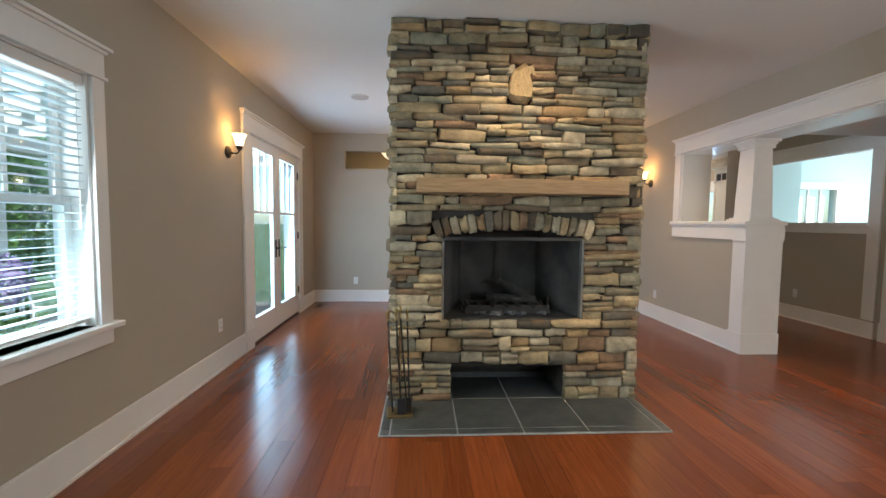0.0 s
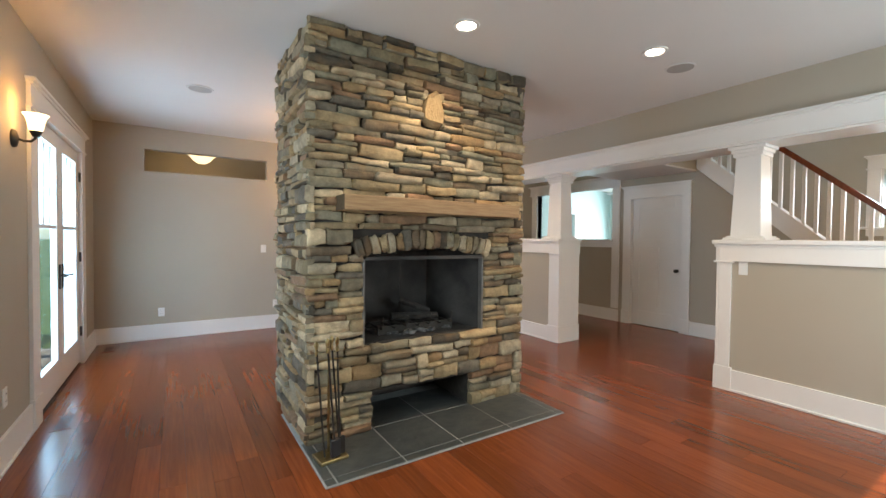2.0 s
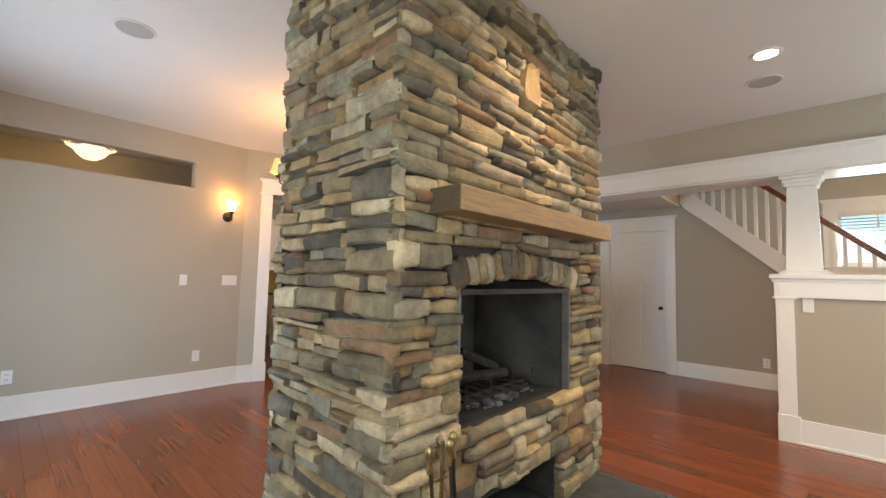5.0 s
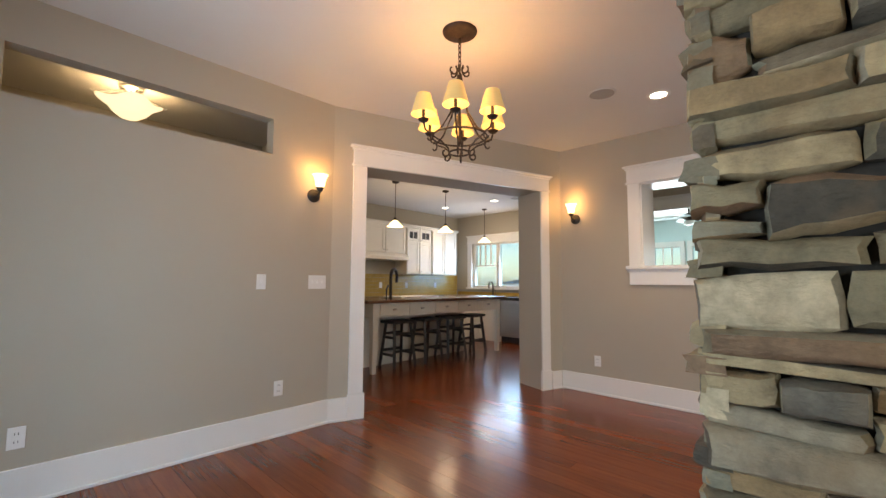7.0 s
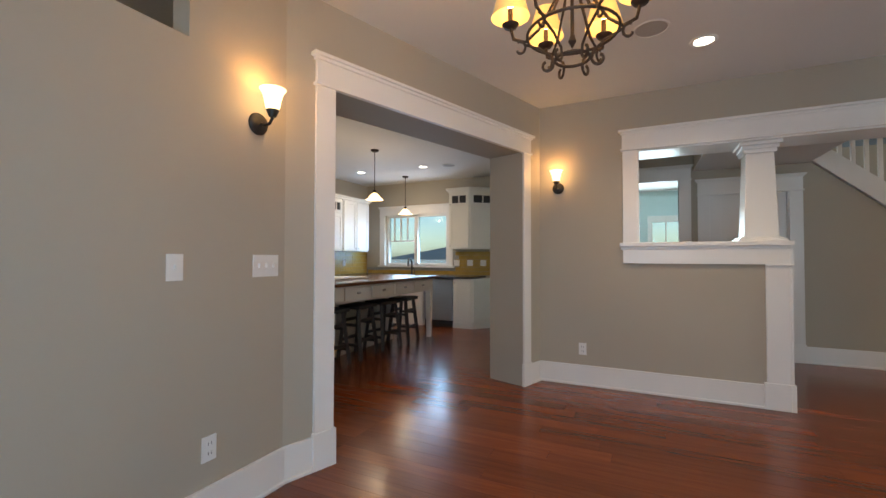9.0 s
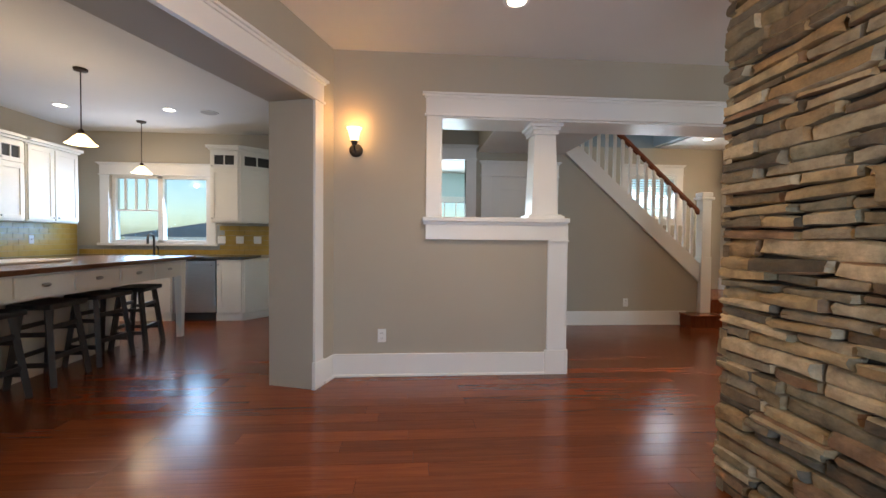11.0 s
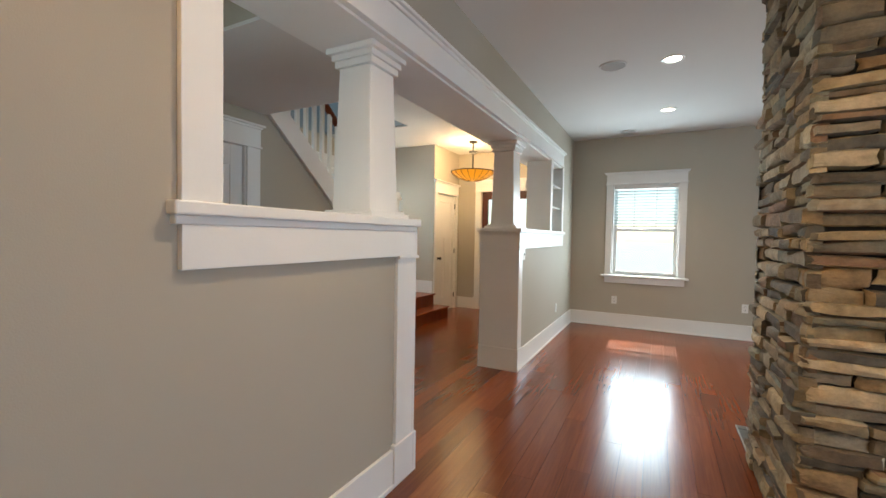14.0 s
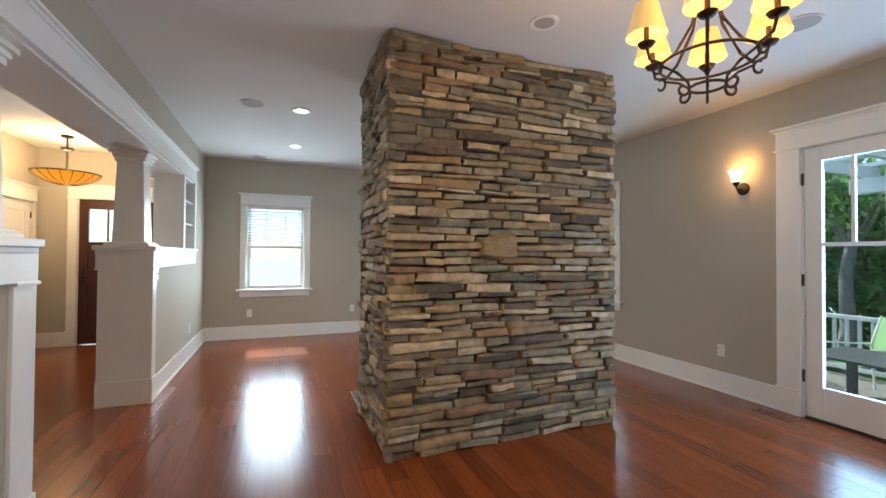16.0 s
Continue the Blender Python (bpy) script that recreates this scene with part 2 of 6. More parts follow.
GREENFAB = mat("green_sling_fabric", (0.24, 0.38, 0.15), 0.8, second=(0.27, 0.42, 0.17), scale=30)
DECK = mat("grey_brown_decking", (0.24, 0.19, 0.16), 0.7, second=(0.30, 0.24, 0.20), scale=4, stretch=(1, 10, 1))
GRASS = mat("lawn", (0.06, 0.11, 0.03), 0.9, second=(0.09, 0.14, 0.04), scale=3, bump=0.6, bump_scale=30)
LEAF = mat("hedge_leaves", (0.10, 0.22, 0.06), 0.6, second=(0.15, 0.30, 0.09), scale=3)
TABLEWOOD = mat("dark_weathered_wood", (0.06, 0.055, 0.055), 0.6, second=(0.09, 0.08, 0.075), scale=5, stretch=(8, 1, 1))
LEAF2 = mat("pale_leaves", (0.11, 0.20, 0.06), 0.6, second=(0.17, 0.27, 0.10), scale=3)
FLOWER = mat("purple_flowers", (0.26, 0.16, 0.42), 0.7, second=(0.40, 0.28, 0.50), scale=6)
BARK = mat("pale_bark", (0.26, 0.23, 0.20), 0.9, second=(0.17, 0.15, 0.13), scale=8, bump=0.7, bump_scale=20)
ROCK = mat("garden_rock", (0.38, 0.37, 0.35), 0.9, second=(0.28, 0.27, 0.26), scale=5, bump=0.7, bump_scale=14)
PALEGROUND = mat("pale_ground", (0.55, 0.54, 0.51), 0.85, second=(0.48, 0.47, 0.45), scale=2, bump=0.3, bump_scale=40)
SIDING = mat("pale_siding", (0.82, 0.83, 0.84), 0.7, second=(0.76, 0.77, 0.78), scale=3)
ROOFING = mat("blue_grey_shingle", (0.12, 0.15, 0.19), 0.8, second=(0.16, 0.19, 0.23), scale=12)


def let_through(m, colour, share):
    """Lets part of the light from behind glow through a thin material."""
    t = m.node_tree
    tl = t.nodes.new("ShaderNodeBsdfTranslucent")
    tl.inputs[0].default_value = (*colour, 1)
    mx = t.nodes.new("ShaderNodeMixShader")
    mx.inputs[0].default_value = share
    t.links.new(t.nodes["Principled BSDF"].outputs[0], mx.inputs[1])
    t.links.new(tl.outputs[0], mx.inputs[2])
    t.links.new(mx.outputs[0], t.nodes["Material Output"].inputs[0])


let_through(BLIND, (0.66, 0.80, 0.84), 0.45)
let_through(LEAF, (0.20, 0.42, 0.10), 0.45)
let_through(LEAF2, (0.24, 0.40, 0.12), 0.45)


def glass_mat():
    m = bpy.data.materials.new("clear_glass")
    m.use_nodes = True
    t = m.node_tree
    t.nodes.clear()
    out = t.nodes.new("ShaderNodeOutputMaterial")
    tr = t.nodes.new("ShaderNodeBsdfTransparent")
    tr.inputs[0].default_value = (0.80, 0.92, 0.95, 1)
    gl = t.nodes.new("ShaderNodeBsdfGlossy")
    gl.inputs["Roughness"].default_value = 0.03
    fr = t.nodes.new("ShaderNodeFresnel")
    mx = t.nodes.new("ShaderNodeMixShader")
    lim = t.nodes.new("ShaderNodeMath")
    lim.operation = "MINIMUM"
    lim.inputs[1].default_value = 0.12
    t.links.new(fr.outputs[0], lim.inputs[0])
    t.links.new(lim.outputs[0], mx.inputs[0])
    t.links.new(tr.outputs[0], mx.inputs[1])
    t.links.new(gl.outputs[0], mx.inputs[2])
    t.links.new(mx.outputs[0], out.inputs[0])
    return m


GLASS = glass_mat()

# ---- building helpers ----
TAU = 2 * math.pi


def box(bm, x0, x1, y0, y1, z0, z1, f=None, bev=0.0):
    """An axis box in the frame f (a matrix), with its edges rounded by bev."""
    vs = [bm.verts.new((x, y, z)) for z in (z0, z1) for y in (y0, y1) for x in (x0, x1)]
    fs = [bm.faces.new([vs[i] for i in q]) for q in ((0, 2, 3, 1), (4, 5, 7, 6), (0, 1, 5, 4), (2, 6, 7, 3), (0, 4, 6, 2), (1, 3, 7, 5))]
    if bev:
        r = bmesh.ops.bevel(bm, geom=list({e for q in fs for e in q.edges}), offset=bev, segments=2, affect="EDGES", profile=0.5)
        vs = list({v for v in vs if v.is_valid} | {v for q in r["faces"] for v in q.verts} | {v for q in fs if q.is_valid for v in q.verts})
    if f is not None:
        for v in vs:
            v.co = f @ v.co
    return vs


def lathe(bm, profile, n=20, f=None, closed=False):
    """A turned shape from (radius, z) pairs."""
    rings = []
    for r, z in profile:
        if r < 1e-5:
            rings.append([bm.verts.new((0, 0, z))])
        else:
            rings.append([bm.verts.new((r * math.cos(TAU * i / n), r * math.sin(TAU * i / n), z)) for i in range(n)])
    for a, b in zip(rings, rings[1:]):
        for i in range(n):
            j = (i + 1) % n
            q = [a[i % len(a)], a[j % len(a)], b[j % len(b)], b[i % len(b)]]
            q = list(dict.fromkeys(q))
            if len(q) > 2:
                bm.faces.new(q)
    if f is not None:
        for ring in rings:
            for v in ring:
                v.co = f @ v.co


def tube(bm, pts, r, n=8, taper=None):
    """A round bar along points."""
    pts = [Vector(p) for p in pts]
    rings = []
    up = Vector((0.013, 0.021, 1))
    for i, p in enumerate(pts):
        d = (pts[min(i + 1, len(pts) - 1)] - pts[max(i - 1, 0)]).normalized()
        ref = up if abs(d.z) < 0.95 else Vector((1, 0.02, 0))
        a = d.cross(ref).normalized()
        b = d.cross(a).normalized()
        rad = r if taper is None else r + (taper - r) * i / (len(pts) - 1)
        rings.append([bm.verts.new(p + rad * (math.cos(TAU * k / n) * a + math.sin(TAU * k / n) * b)) for k in range(n)])
    for a, b in zip(rings, rings[1:]):
        k0 = min(range(n), key=lambda k: (a[0].co - b[k].co).length)
        for k in range(n):
            bm.faces.new((a[k], a[(k + 1) % n], b[(k0 + k + 1) % n], b[(k0 + k) % n]))
    bm.faces.new(rings[0])
    bm.faces.new(rings[-1])


def finish(bm, name, material, smooth=False):
    bmesh.ops.recalc_face_normals(bm, faces=bm.faces)
    me = bpy.data.meshes.new(name)
    bm.to_mesh(me)
    bm.free()
    me.materials.append(material)
    if smooth:
        me.polygons.foreach_set("use_smooth", [True] * len(me.polygons))
        me.set_sharp_from_angle(angle=radians(42))
    return me


def part(name, bm, material, parent=None, label="", smooth=False):
    """Links a bmesh as one mesh object under a thing or a part."""
    ob = new(name, finish(bm, name, material, smooth))
    ob.parent = parent
    if label:
        ob["label"] = label
    return ob


def bpart(name, material, parent, *boxes, bev=0.0, f=None, label=""):
    bm = bmesh.new()
    for b in boxes:
        box(bm, *b, f=f, bev=bev)
    return part(name, bm, material, parent, label)


def thing(name, label, category, group="", kind=""):
    return tagged(new(name), label, category, group, kind)


def anchor(ob, x, y, z):
    """Moves the base of a thing whose parts were built in world places."""
    ob.location = (x, y, z)
    for c in ob.children:
        c.matrix_parent_inverse = Matrix.Translation((-x, -y, -z))


def setting(name, material, boxes, label, category, f=None, bev=0.0):
    bm = bmesh.new()
    for b in boxes:
        box(bm, *b, f=f, bev=bev)
    return tagged(part(name, bm, material), label, category, kind="structure")


def wall_frame(x, y, ux, uy, nx, ny):
    """u along the wall, then out of it into the room, then up."""
    return Matrix(((ux, nx, 0, x), (uy, ny, 0, y), (0, 0, 1, 0), (0, 0, 0, 1)))


XW, YS, YN, XE, XH, CEILZ = -1.34, -0.42, 7.24, 3.85, 5.92, 2.82
FW = wall_frame(XW, 0, 0, 1, 1, 0)
FS = wall_frame(0, YS, 1, 0, 0, 1)
FN = wall_frame(0, YN, 1, 0, 0, -1)
FE = wall_frame(XE, 0, 0, 1, -1, 0)
FH = wall_frame(XH, 0, 0, 1, -1, 0)
FK = wall_frame(7.0, 0, 0, 1, -1, 0)
AL = math.hypot(2.60, 0.86)
AU, AV = 2.60 / AL, -0.86 / AL
FA = wall_frame(1.25, YN, AU, AV, AV, -AU)

# ---- structure ----
# unseen panel added to stop light leaking in under the closet door
setting("closet_light_block", PAINT, [(6.25, 6.30, 3.62, 4.80, 0, 2.40)], "unseen greige panel blocking light behind the closet door", "wall")
setting("wall_west", PAINT, [(-0.6, 1.60, -0.2, 0, 0, CEILZ), (1.60, 2.57, -0.2, 0, 0, 0.76), (1.60, 2.57, -0.2, 0, 2.14, CEILZ), (2.57, 4.66, -0.2, 0, 0, CEILZ),
        (4.66, 6.36, -0.2, 0, 2.28, CEILZ), (6.36, 7.44, -0.2, 0, 0, CEILZ)], "greige painted wall with window and french doors", "wall", FW)
setting("wall_south", PAINT, [(-1.34, 2.39, -0.2, 0, 0, CEILZ), (2.39, 3.27, -0.2, 0, 0, 0.78), (2.39, 3.27, -0.2, 0, 2.13, CEILZ), (3.27, 4.23, -0.2, 0, 0, CEILZ)],
        "greige painted wall with one blinded window", "wall", FS)
setting("wall_north", PAINT, [(-1.34, -0.82, -0.12, 0, 0, CEILZ), (-0.82, 0.69, -0.12, 0, 0, 2.24), (-0.82, 0.69, -0.12, 0, 2.53, CEILZ), (0.69, 1.25, -0.12, 0, 0, CEILZ)],
        "greige painted wall with a high open slot", "wall", FN)
setting("wall_angled", PAINT, [(0, 0.31, -0.40, 0, 0, CEILZ), (0.31, 2.415, -0.40, 0, 2.30, CEILZ), (2.415, AL, -0.40, 0, 0, CEILZ)],
        "angled greige wall round a wide cased opening", "wall", FA)
setting("wall_east", PAINT, [(5.46, 6.75, -0.38, 0, 0, CEILZ), (4.33, 5.46, -0.38, 0, 0, 1.36), (YS, 2.37, -0.38, 0, 0, 1.36), (YS, 0.40, -0.38, 0, 1.36, CEILZ),
        (0.40, 5.46, -0.38, 0, 2.30, CEILZ)], "greige half wall under a long white header", "wall", FE)
# back corridor behind the slot, closed
setting("wall_corridor", PAINT, [(-1.6, 1.4, 8.9, 9.0, 0, CEILZ), (-1.6, -1.5, 7.36, 8.9, 0, CEILZ), (1.28, 1.38, 7.62, 8.9, 0, CEILZ)], "greige corridor walls behind the slot", "wall")
# hall, stairs and sunroom
setting("wall_hall", PAINT, [(3.60, 3.80, -0.12, 0, 0, 2.43), (3.80, 4.62, -0.12, 0, 2.09, CEILZ), (4.62, 4.97, -0.12, 0, 0, CEILZ), (4.97, 6.75, -0.12, 0, 0, 1.37),
        (4.97, 6.75, -0.12, 0, 2.31, CEILZ), (6.75, 7.4, -0.12, 0, 0, CEILZ)], "greige hall wall with door and opening", "wall", FH)
setting("wall_kitchen_return", SUNROOM, [(6.04, 7.2, 7.28, 7.4, 0, CEILZ)], "pale aqua end wall between kitchen and sunroom", "wall")
setting("wall_kitchen_east", PAINT, [(7.4, 8.92, -0.2, 0, 0, CEILZ), (8.92, 10.38, -0.2, 0, 0, 1.10), (8.92, 10.38, -0.2, 0, 2.16, CEILZ), (10.38, 11.0, -0.2, 0, 0, CEILZ)],
        "greige kitchen wall with a wide window", "wall", FK)
setting("wall_kitchen_north", PAINT, [(1.2, 7.0, 10.85, 11.0, 0, CEILZ), (1.2, 1.38, 9.0, 10.85, 0, CEILZ)], "greige kitchen wall behind cabinets", "wall")
setting("wall_foyer_south", PAINT, [(4.23, 4.55, -0.90, -0.70, 0, CEILZ), (4.55, 5.50, -0.90, -0.70, 2.13, CEILZ), (5.50, 6.2, -0.90, -0.70, 0, CEILZ), (4.11, 4.23, -0.90, -0.42, 0, CEILZ)],
        "greige foyer wall round the front door", "wall")
setting("wall_foyer_east", PAINT, [(5.96, 6.08, -0.70, -0.56, 0, CEILZ), (5.96, 6.08, -0.56, 0.14, 2.05, CEILZ), (5.96, 6.08, 0.14, 0.24, 0, CEILZ), (6.08, 7.2, 0.12, 0.24, 0, CEILZ)],
        "greige foyer wall with closet door", "wall")
setting("wall_stairs_east", PAINT, [(7.2, 7.35, 0.12, 1.10, 0, CEILZ), (7.2, 7.35, 1.10, 1.95, 0, 1.60), (7.2, 7.35, 1.10, 1.95, 2.36, CEILZ), (7.2, 7.35, 1.95, 4.7, 0, CEILZ)],
        "greige stairwell wall with a small window", "wall")
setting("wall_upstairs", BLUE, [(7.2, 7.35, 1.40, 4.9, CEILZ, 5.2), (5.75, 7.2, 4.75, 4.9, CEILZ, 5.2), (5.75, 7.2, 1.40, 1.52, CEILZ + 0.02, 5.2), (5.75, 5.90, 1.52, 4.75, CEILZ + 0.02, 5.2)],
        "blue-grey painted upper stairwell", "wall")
setting("ceiling_upstairs", CEIL, [(5.75, 7.35, 1.40, 4.9, 5.2, 5.3)], "white upper ceiling", "ceiling")
setting("wall_sunroom", SUNROOM, [(10.4, 10.55, 3.2, 4.35, 0, CEILZ), (10.4, 10.55, 4.35, 5.2, 0, 0.9), (10.4, 10.55, 4.35, 5.2, 2.1, CEILZ), (10.4, 10.55, 5.2, 5.65, 0, CEILZ), (10.4, 10.55, 5.65, 6.45, 0, 0.9),
        (10.4, 10.55, 5.65, 6.45, 2.1, CEILZ), (10.4, 10.55, 6.45, 6.7, 0, CEILZ), (10.4, 10.55, 6.7, 7.3, 0, 0.9), (10.4, 10.55, 6.7, 7.3, 2.1, CEILZ), (10.4, 10.55, 7.3, 8.3, 0, CEILZ), (7.35, 10.4, 3.2, 3.3, 0, CEILZ),
        (7.2, 10.4, 8.2, 8.3, 0, 0.9), (7.2, 10.4, 8.2, 8.3, 2.1, CEILZ), (7.2, 7.3, 8.2, 8.3, 0.9, 2.1), (7.75, 8.0, 8.2, 8.3, 0.9, 2.1), (8.8, 10.4, 8.2, 8.3, 0.9, 2.1)], "pale aqua sunroom walls", "wall")
setting("ceiling", CEIL, [(-1.54, 5.75, -0.92, 7.4, CEILZ, CEILZ + 0.12), (5.75, 7.35, -0.92, 1.40, CEILZ, CEILZ + 0.12), (5.75, 10.55, 4.9, 7.4, CEILZ, CEILZ + 0.12), (-1.6, 10.55, 7.4, 11.0, CEILZ, CEILZ + 0.12), (7.35, 10.55, 3.2, 4.9, CEILZ, CEILZ + 0.12)],
        "white painted flat ceiling", "ceiling")
setting("subfloor", SUBFLOOR, [(-1.6, 10.6, -0.95, 11.0, -0.15, -0.012)], "dark floor base under the planks", "floor")

# ---- trim ----


def head_casing(bm, u0, u1, z0, z1, f):
    """A flat head board with a bead below and a stepped cap above."""
    box(bm, u0, u1, 0, 0.026, z0, z1 - 0.035, f, 0.002)
    box(bm, u0 - 0.012, u1 + 0.012, 0, 0.036, z0 - 0.012, z0 + 0.006, f, 0.002)
    box(bm, u0 - 0.012, u1 + 0.012, 0, 0.040, z1 - 0.040, z1 - 0.020, f, 0.003)
    box(bm, u0 - 0.030, u1 + 0.030, 0, 0.058, z1 - 0.020, z1, f, 0.003)


def trim(name, build, label="white painted wooden trim", category="trim"):
    bm = bmesh.new()
    build(bm)
    return tagged(part(name, bm, WHITE), label, category, kind="structure")


def base_run(bm, u0, u1, f, h=0.20):
    box(bm, u0, u1, 0, 0.018, 0, h, f, 0.003)
    box(bm, u0, u1, 0.018, 0.030, 0, 0.022, f, 0.004)


def base_w(bm):
    base_run(bm, YS + 0.03, 4.47, FW)
    base_run(bm, 6.56, YN - 0.03, FW)


def base_n(bm):
    base_run(bm, XW, 1.25, FN)
    base_run(bm, 0, 0.17, FA)
    base_run(bm, 2.56, AL - 0.03, FA)


def base_e(bm):
    base_run(bm, 4.51, 6.38, FE)
    base_run(bm, YS + 0.03, 2.30, FE)


trim("baseboard_west", base_w, category="baseboard")
trim("baseboard_north", base_n, category="baseboard")
trim("baseboard_east", base_e, category="baseboard")
trim("baseboard_south", lambda bm: base_run(bm, XW, XE, FS), category="baseboard")


def base_hall(bm):
    base_run(bm, 1.75, 3.66, FH)
    base_run(bm, 4.83, 7.3, FH)
    base_run(bm, 4.23, 4.46, wall_frame(0, -0.70, 1, 0, 0, 1))
    base_run(bm, 5.60, 5.96, wall_frame(0, -0.70, 1, 0, 0, 1))
    f = wall_frame(0, 0.24, 1, 0, 0, 1) @ Matrix.Translation((0, 0, 0.36))
    base_run(bm, 5.96, 7.2, f)


trim("baseboard_hall", base_hall, category="baseboard")


def opening_trim(bm):
    box(bm, 0.18, 0.31, 0, 0.022, 0.22, 2.30, FA, 0.003)
    box(bm, 2.415, 2.535, 0, 0.022, 0.22, 2.30, FA, 0.003)
    box(bm, 0.17, 0.325, 0, 0.030, 0, 0.22, FA, 0.004)
    box(bm, 2.40, 2.545, 0, 0.030, 0, 0.22, FA, 0.004)
    head_casing(bm, 0.18, 2.535, 2.30, 2.48, FA)


trim("trim_opening", opening_trim, "white casing round the wide kitchen opening", "casing")


def colonnade(bm):
    # casing of the pass-through and the long header
    box(bm, 5.46, 5.585, 0, 0.022, 1.40, 2.29, FE, 0.003)
    head_casing(bm, 0.44, 5.59, 2.29, 2.475, FE)
    box(bm, 0.41, 5.46, -0.38, 0.0, 2.265, 2.298, FE)
    box(bm, 5.445, 5.46, -0.38, 0.0, 1.40, 2.265, FE)
    # back of the header, hall side
    box(bm, 0.44, 5.59, -0.41, -0.382, 2.28, 2.47, FE, 0.002)
    # north ledge, apron and leg
    box(bm, 4.30, 5.615, -0.42, 0.045, 1.362, 1.402, FE, 0.006)
    box(bm, 4.315, 5.605, -0.40, 0.028, 1.335, 1.362, FE, 0.004)
    box(bm, 4.33, 5.585, 0, 0.024, 1.205, 1.335, FE, 0.002)
    box(bm, 4.308, 4.33, -0.40, 0.024, 1.205, 1.335, FE, 0.002)
    box(bm, 4.30, 4.49, 0.0, 0.032, 1.190, 1.207, FE, 0.003)
    box(bm, 4.30, 4.33, -0.38, 0.0, 1.190, 1.207, FE)
    box(bm, 4.33, 4.49, 0, 0.020, 0.22, 1.191, FE, 0.003)
    box(bm, 4.31, 4.33, -0.385, 0.020, 0.22, 1.191, FE, 0.002)
    box(bm, 4.33, 4.51, 0, 0.028, 0, 0.22, FE, 0.003)
    box(bm, 4.298, 4.33, -0.39, 0.028, 0, 0.22, FE, 0.003)
    # south ledge, apron and pier facing
    box(bm, 0.33, 2.43, -0.42, 0.045, 1.362, 1.402, FE, 0.006)
    box(bm, 0.35, 2.415, -0.40, 0.028, 1.335, 1.362, FE, 0.004)
    box(bm, 0.37, 2.369, 0, 0.024, 1.205, 1.335, FE, 0.002)
    box(bm, 2.37, 2.40, -0.40, 0.024, 1.205, 1.335, FE, 0.002)
    box(bm, 2.25, 2.415, 0.0, 0.032, 1.190, 1.207, FE, 0.003)
    box(bm, 2.37, 2.415, -0.40, 0.0, 1.190, 1.207, FE)
    box(bm, 2.27, 2.37, 0, 0.020, 0.22, 1.191, FE, 0.003)
    box(bm, 2.37, 2.392, -0.385, 0.020, 0.22, 1.191, FE, 0.002)
    box(bm, 2.25, 2.37, 0, 0.028, 0, 0.22, FE, 0.003)
    box(bm, 2.37, 2.40, -0.39, 0.028, 0, 0.22, FE, 0.003)


trim("trim_colonnade", colonnade, "white ledges, legs and long header of the half wall", "trim")


def column(yc):
    ob = thing("column", "tapered square white column standing on a half-wall ledge", "column", "tapered columns on half walls")
    bm = bmesh.new()
    z0, z1, a, b = 1.44, 2.17, 0.122, 0.100
    lo = [bm.verts.new((sx * a, sy * a, z0)) for sx, sy in ((-1, -1), (1, -1), (1, 1), (-1, 1))]
    hi = [bm.verts.new((sx * b, sy * b, z1)) for sx, sy in ((-1, -1), (1, -1), (1, 1), (-1, 1))]
    for i in range(4):
        bm.faces.new((lo[i], lo[(i + 1) % 4], hi[(i + 1) % 4], hi[i]))
    bm.faces.new(lo)
    bm.faces.new(hi)
    bmesh.ops.bevel(bm, geom=list(bm.edges), offset=0.003, segments=1, affect="EDGES")
    part("shaft", bm, WHITE, ob)
    bpart("base", WHITE, ob, (-0.168, 0.168, -0.168, 0.168, 1.402, 1.425), (-0.15, 0.15, -0.15, 0.15, 1.425, 1.44), bev=0.004)
    bpart("capital", WHITE, ob, (-0.118, 0.118, -0.118, 0.118, 2.17, 2.205), (-0.13, 0.13, -0.13, 0.13, 2.205, 2.235), (-0.15, 0.15, -0.15, 0.15, 2.235, 2.264), bev=0.004)
    for c in ob.children:
        c.matrix_parent_inverse = Matrix.Translation((0, 0, -1.402))
    ob.location = (XE + 0.19, yc, 1.402)
    return ob


column(4.495)
column(2.20)

# built-in shelf beside the pier column
niche = thing("bookcase", "built-in white shelf niche with two boards in the half wall", "bookcase")
bpart("back_panel", WHITE, niche, (4.12, 4.14, 0.42, 1.13, 1.402, 2.264))
bpart("side_panel", WHITE, niche, (XE, 4.12, 1.11, 1.13, 1.402, 2.264))
bpart("side_panel", WHITE, niche, (XE, 4.12, 0.42, 0.44, 1.402, 2.264))
bpart("face_frame", WHITE, niche, (XE - 0.022, XE, 1.06, 1.155, 1.402, 2.276), bev=0.003)
bpart("face_frame", WHITE, niche, (XE - 0.022, XE, 0.38, 0.47, 1.402, 2.276), bev=0.003)
for z in (1.70, 1.985):
    bpart("shelf", WHITE, niche, (XE + 0.01, 4.12, 0.44, 1.11, z, z + 0.02), bev=0.002)
anchor(niche, XE + 0.15, 0.75, 1.402)


def pane(name, parent, b, f=None):
    ob = bpart(name, GLASS, parent, b, f=f)
    ob.visible_shadow = False
    return ob


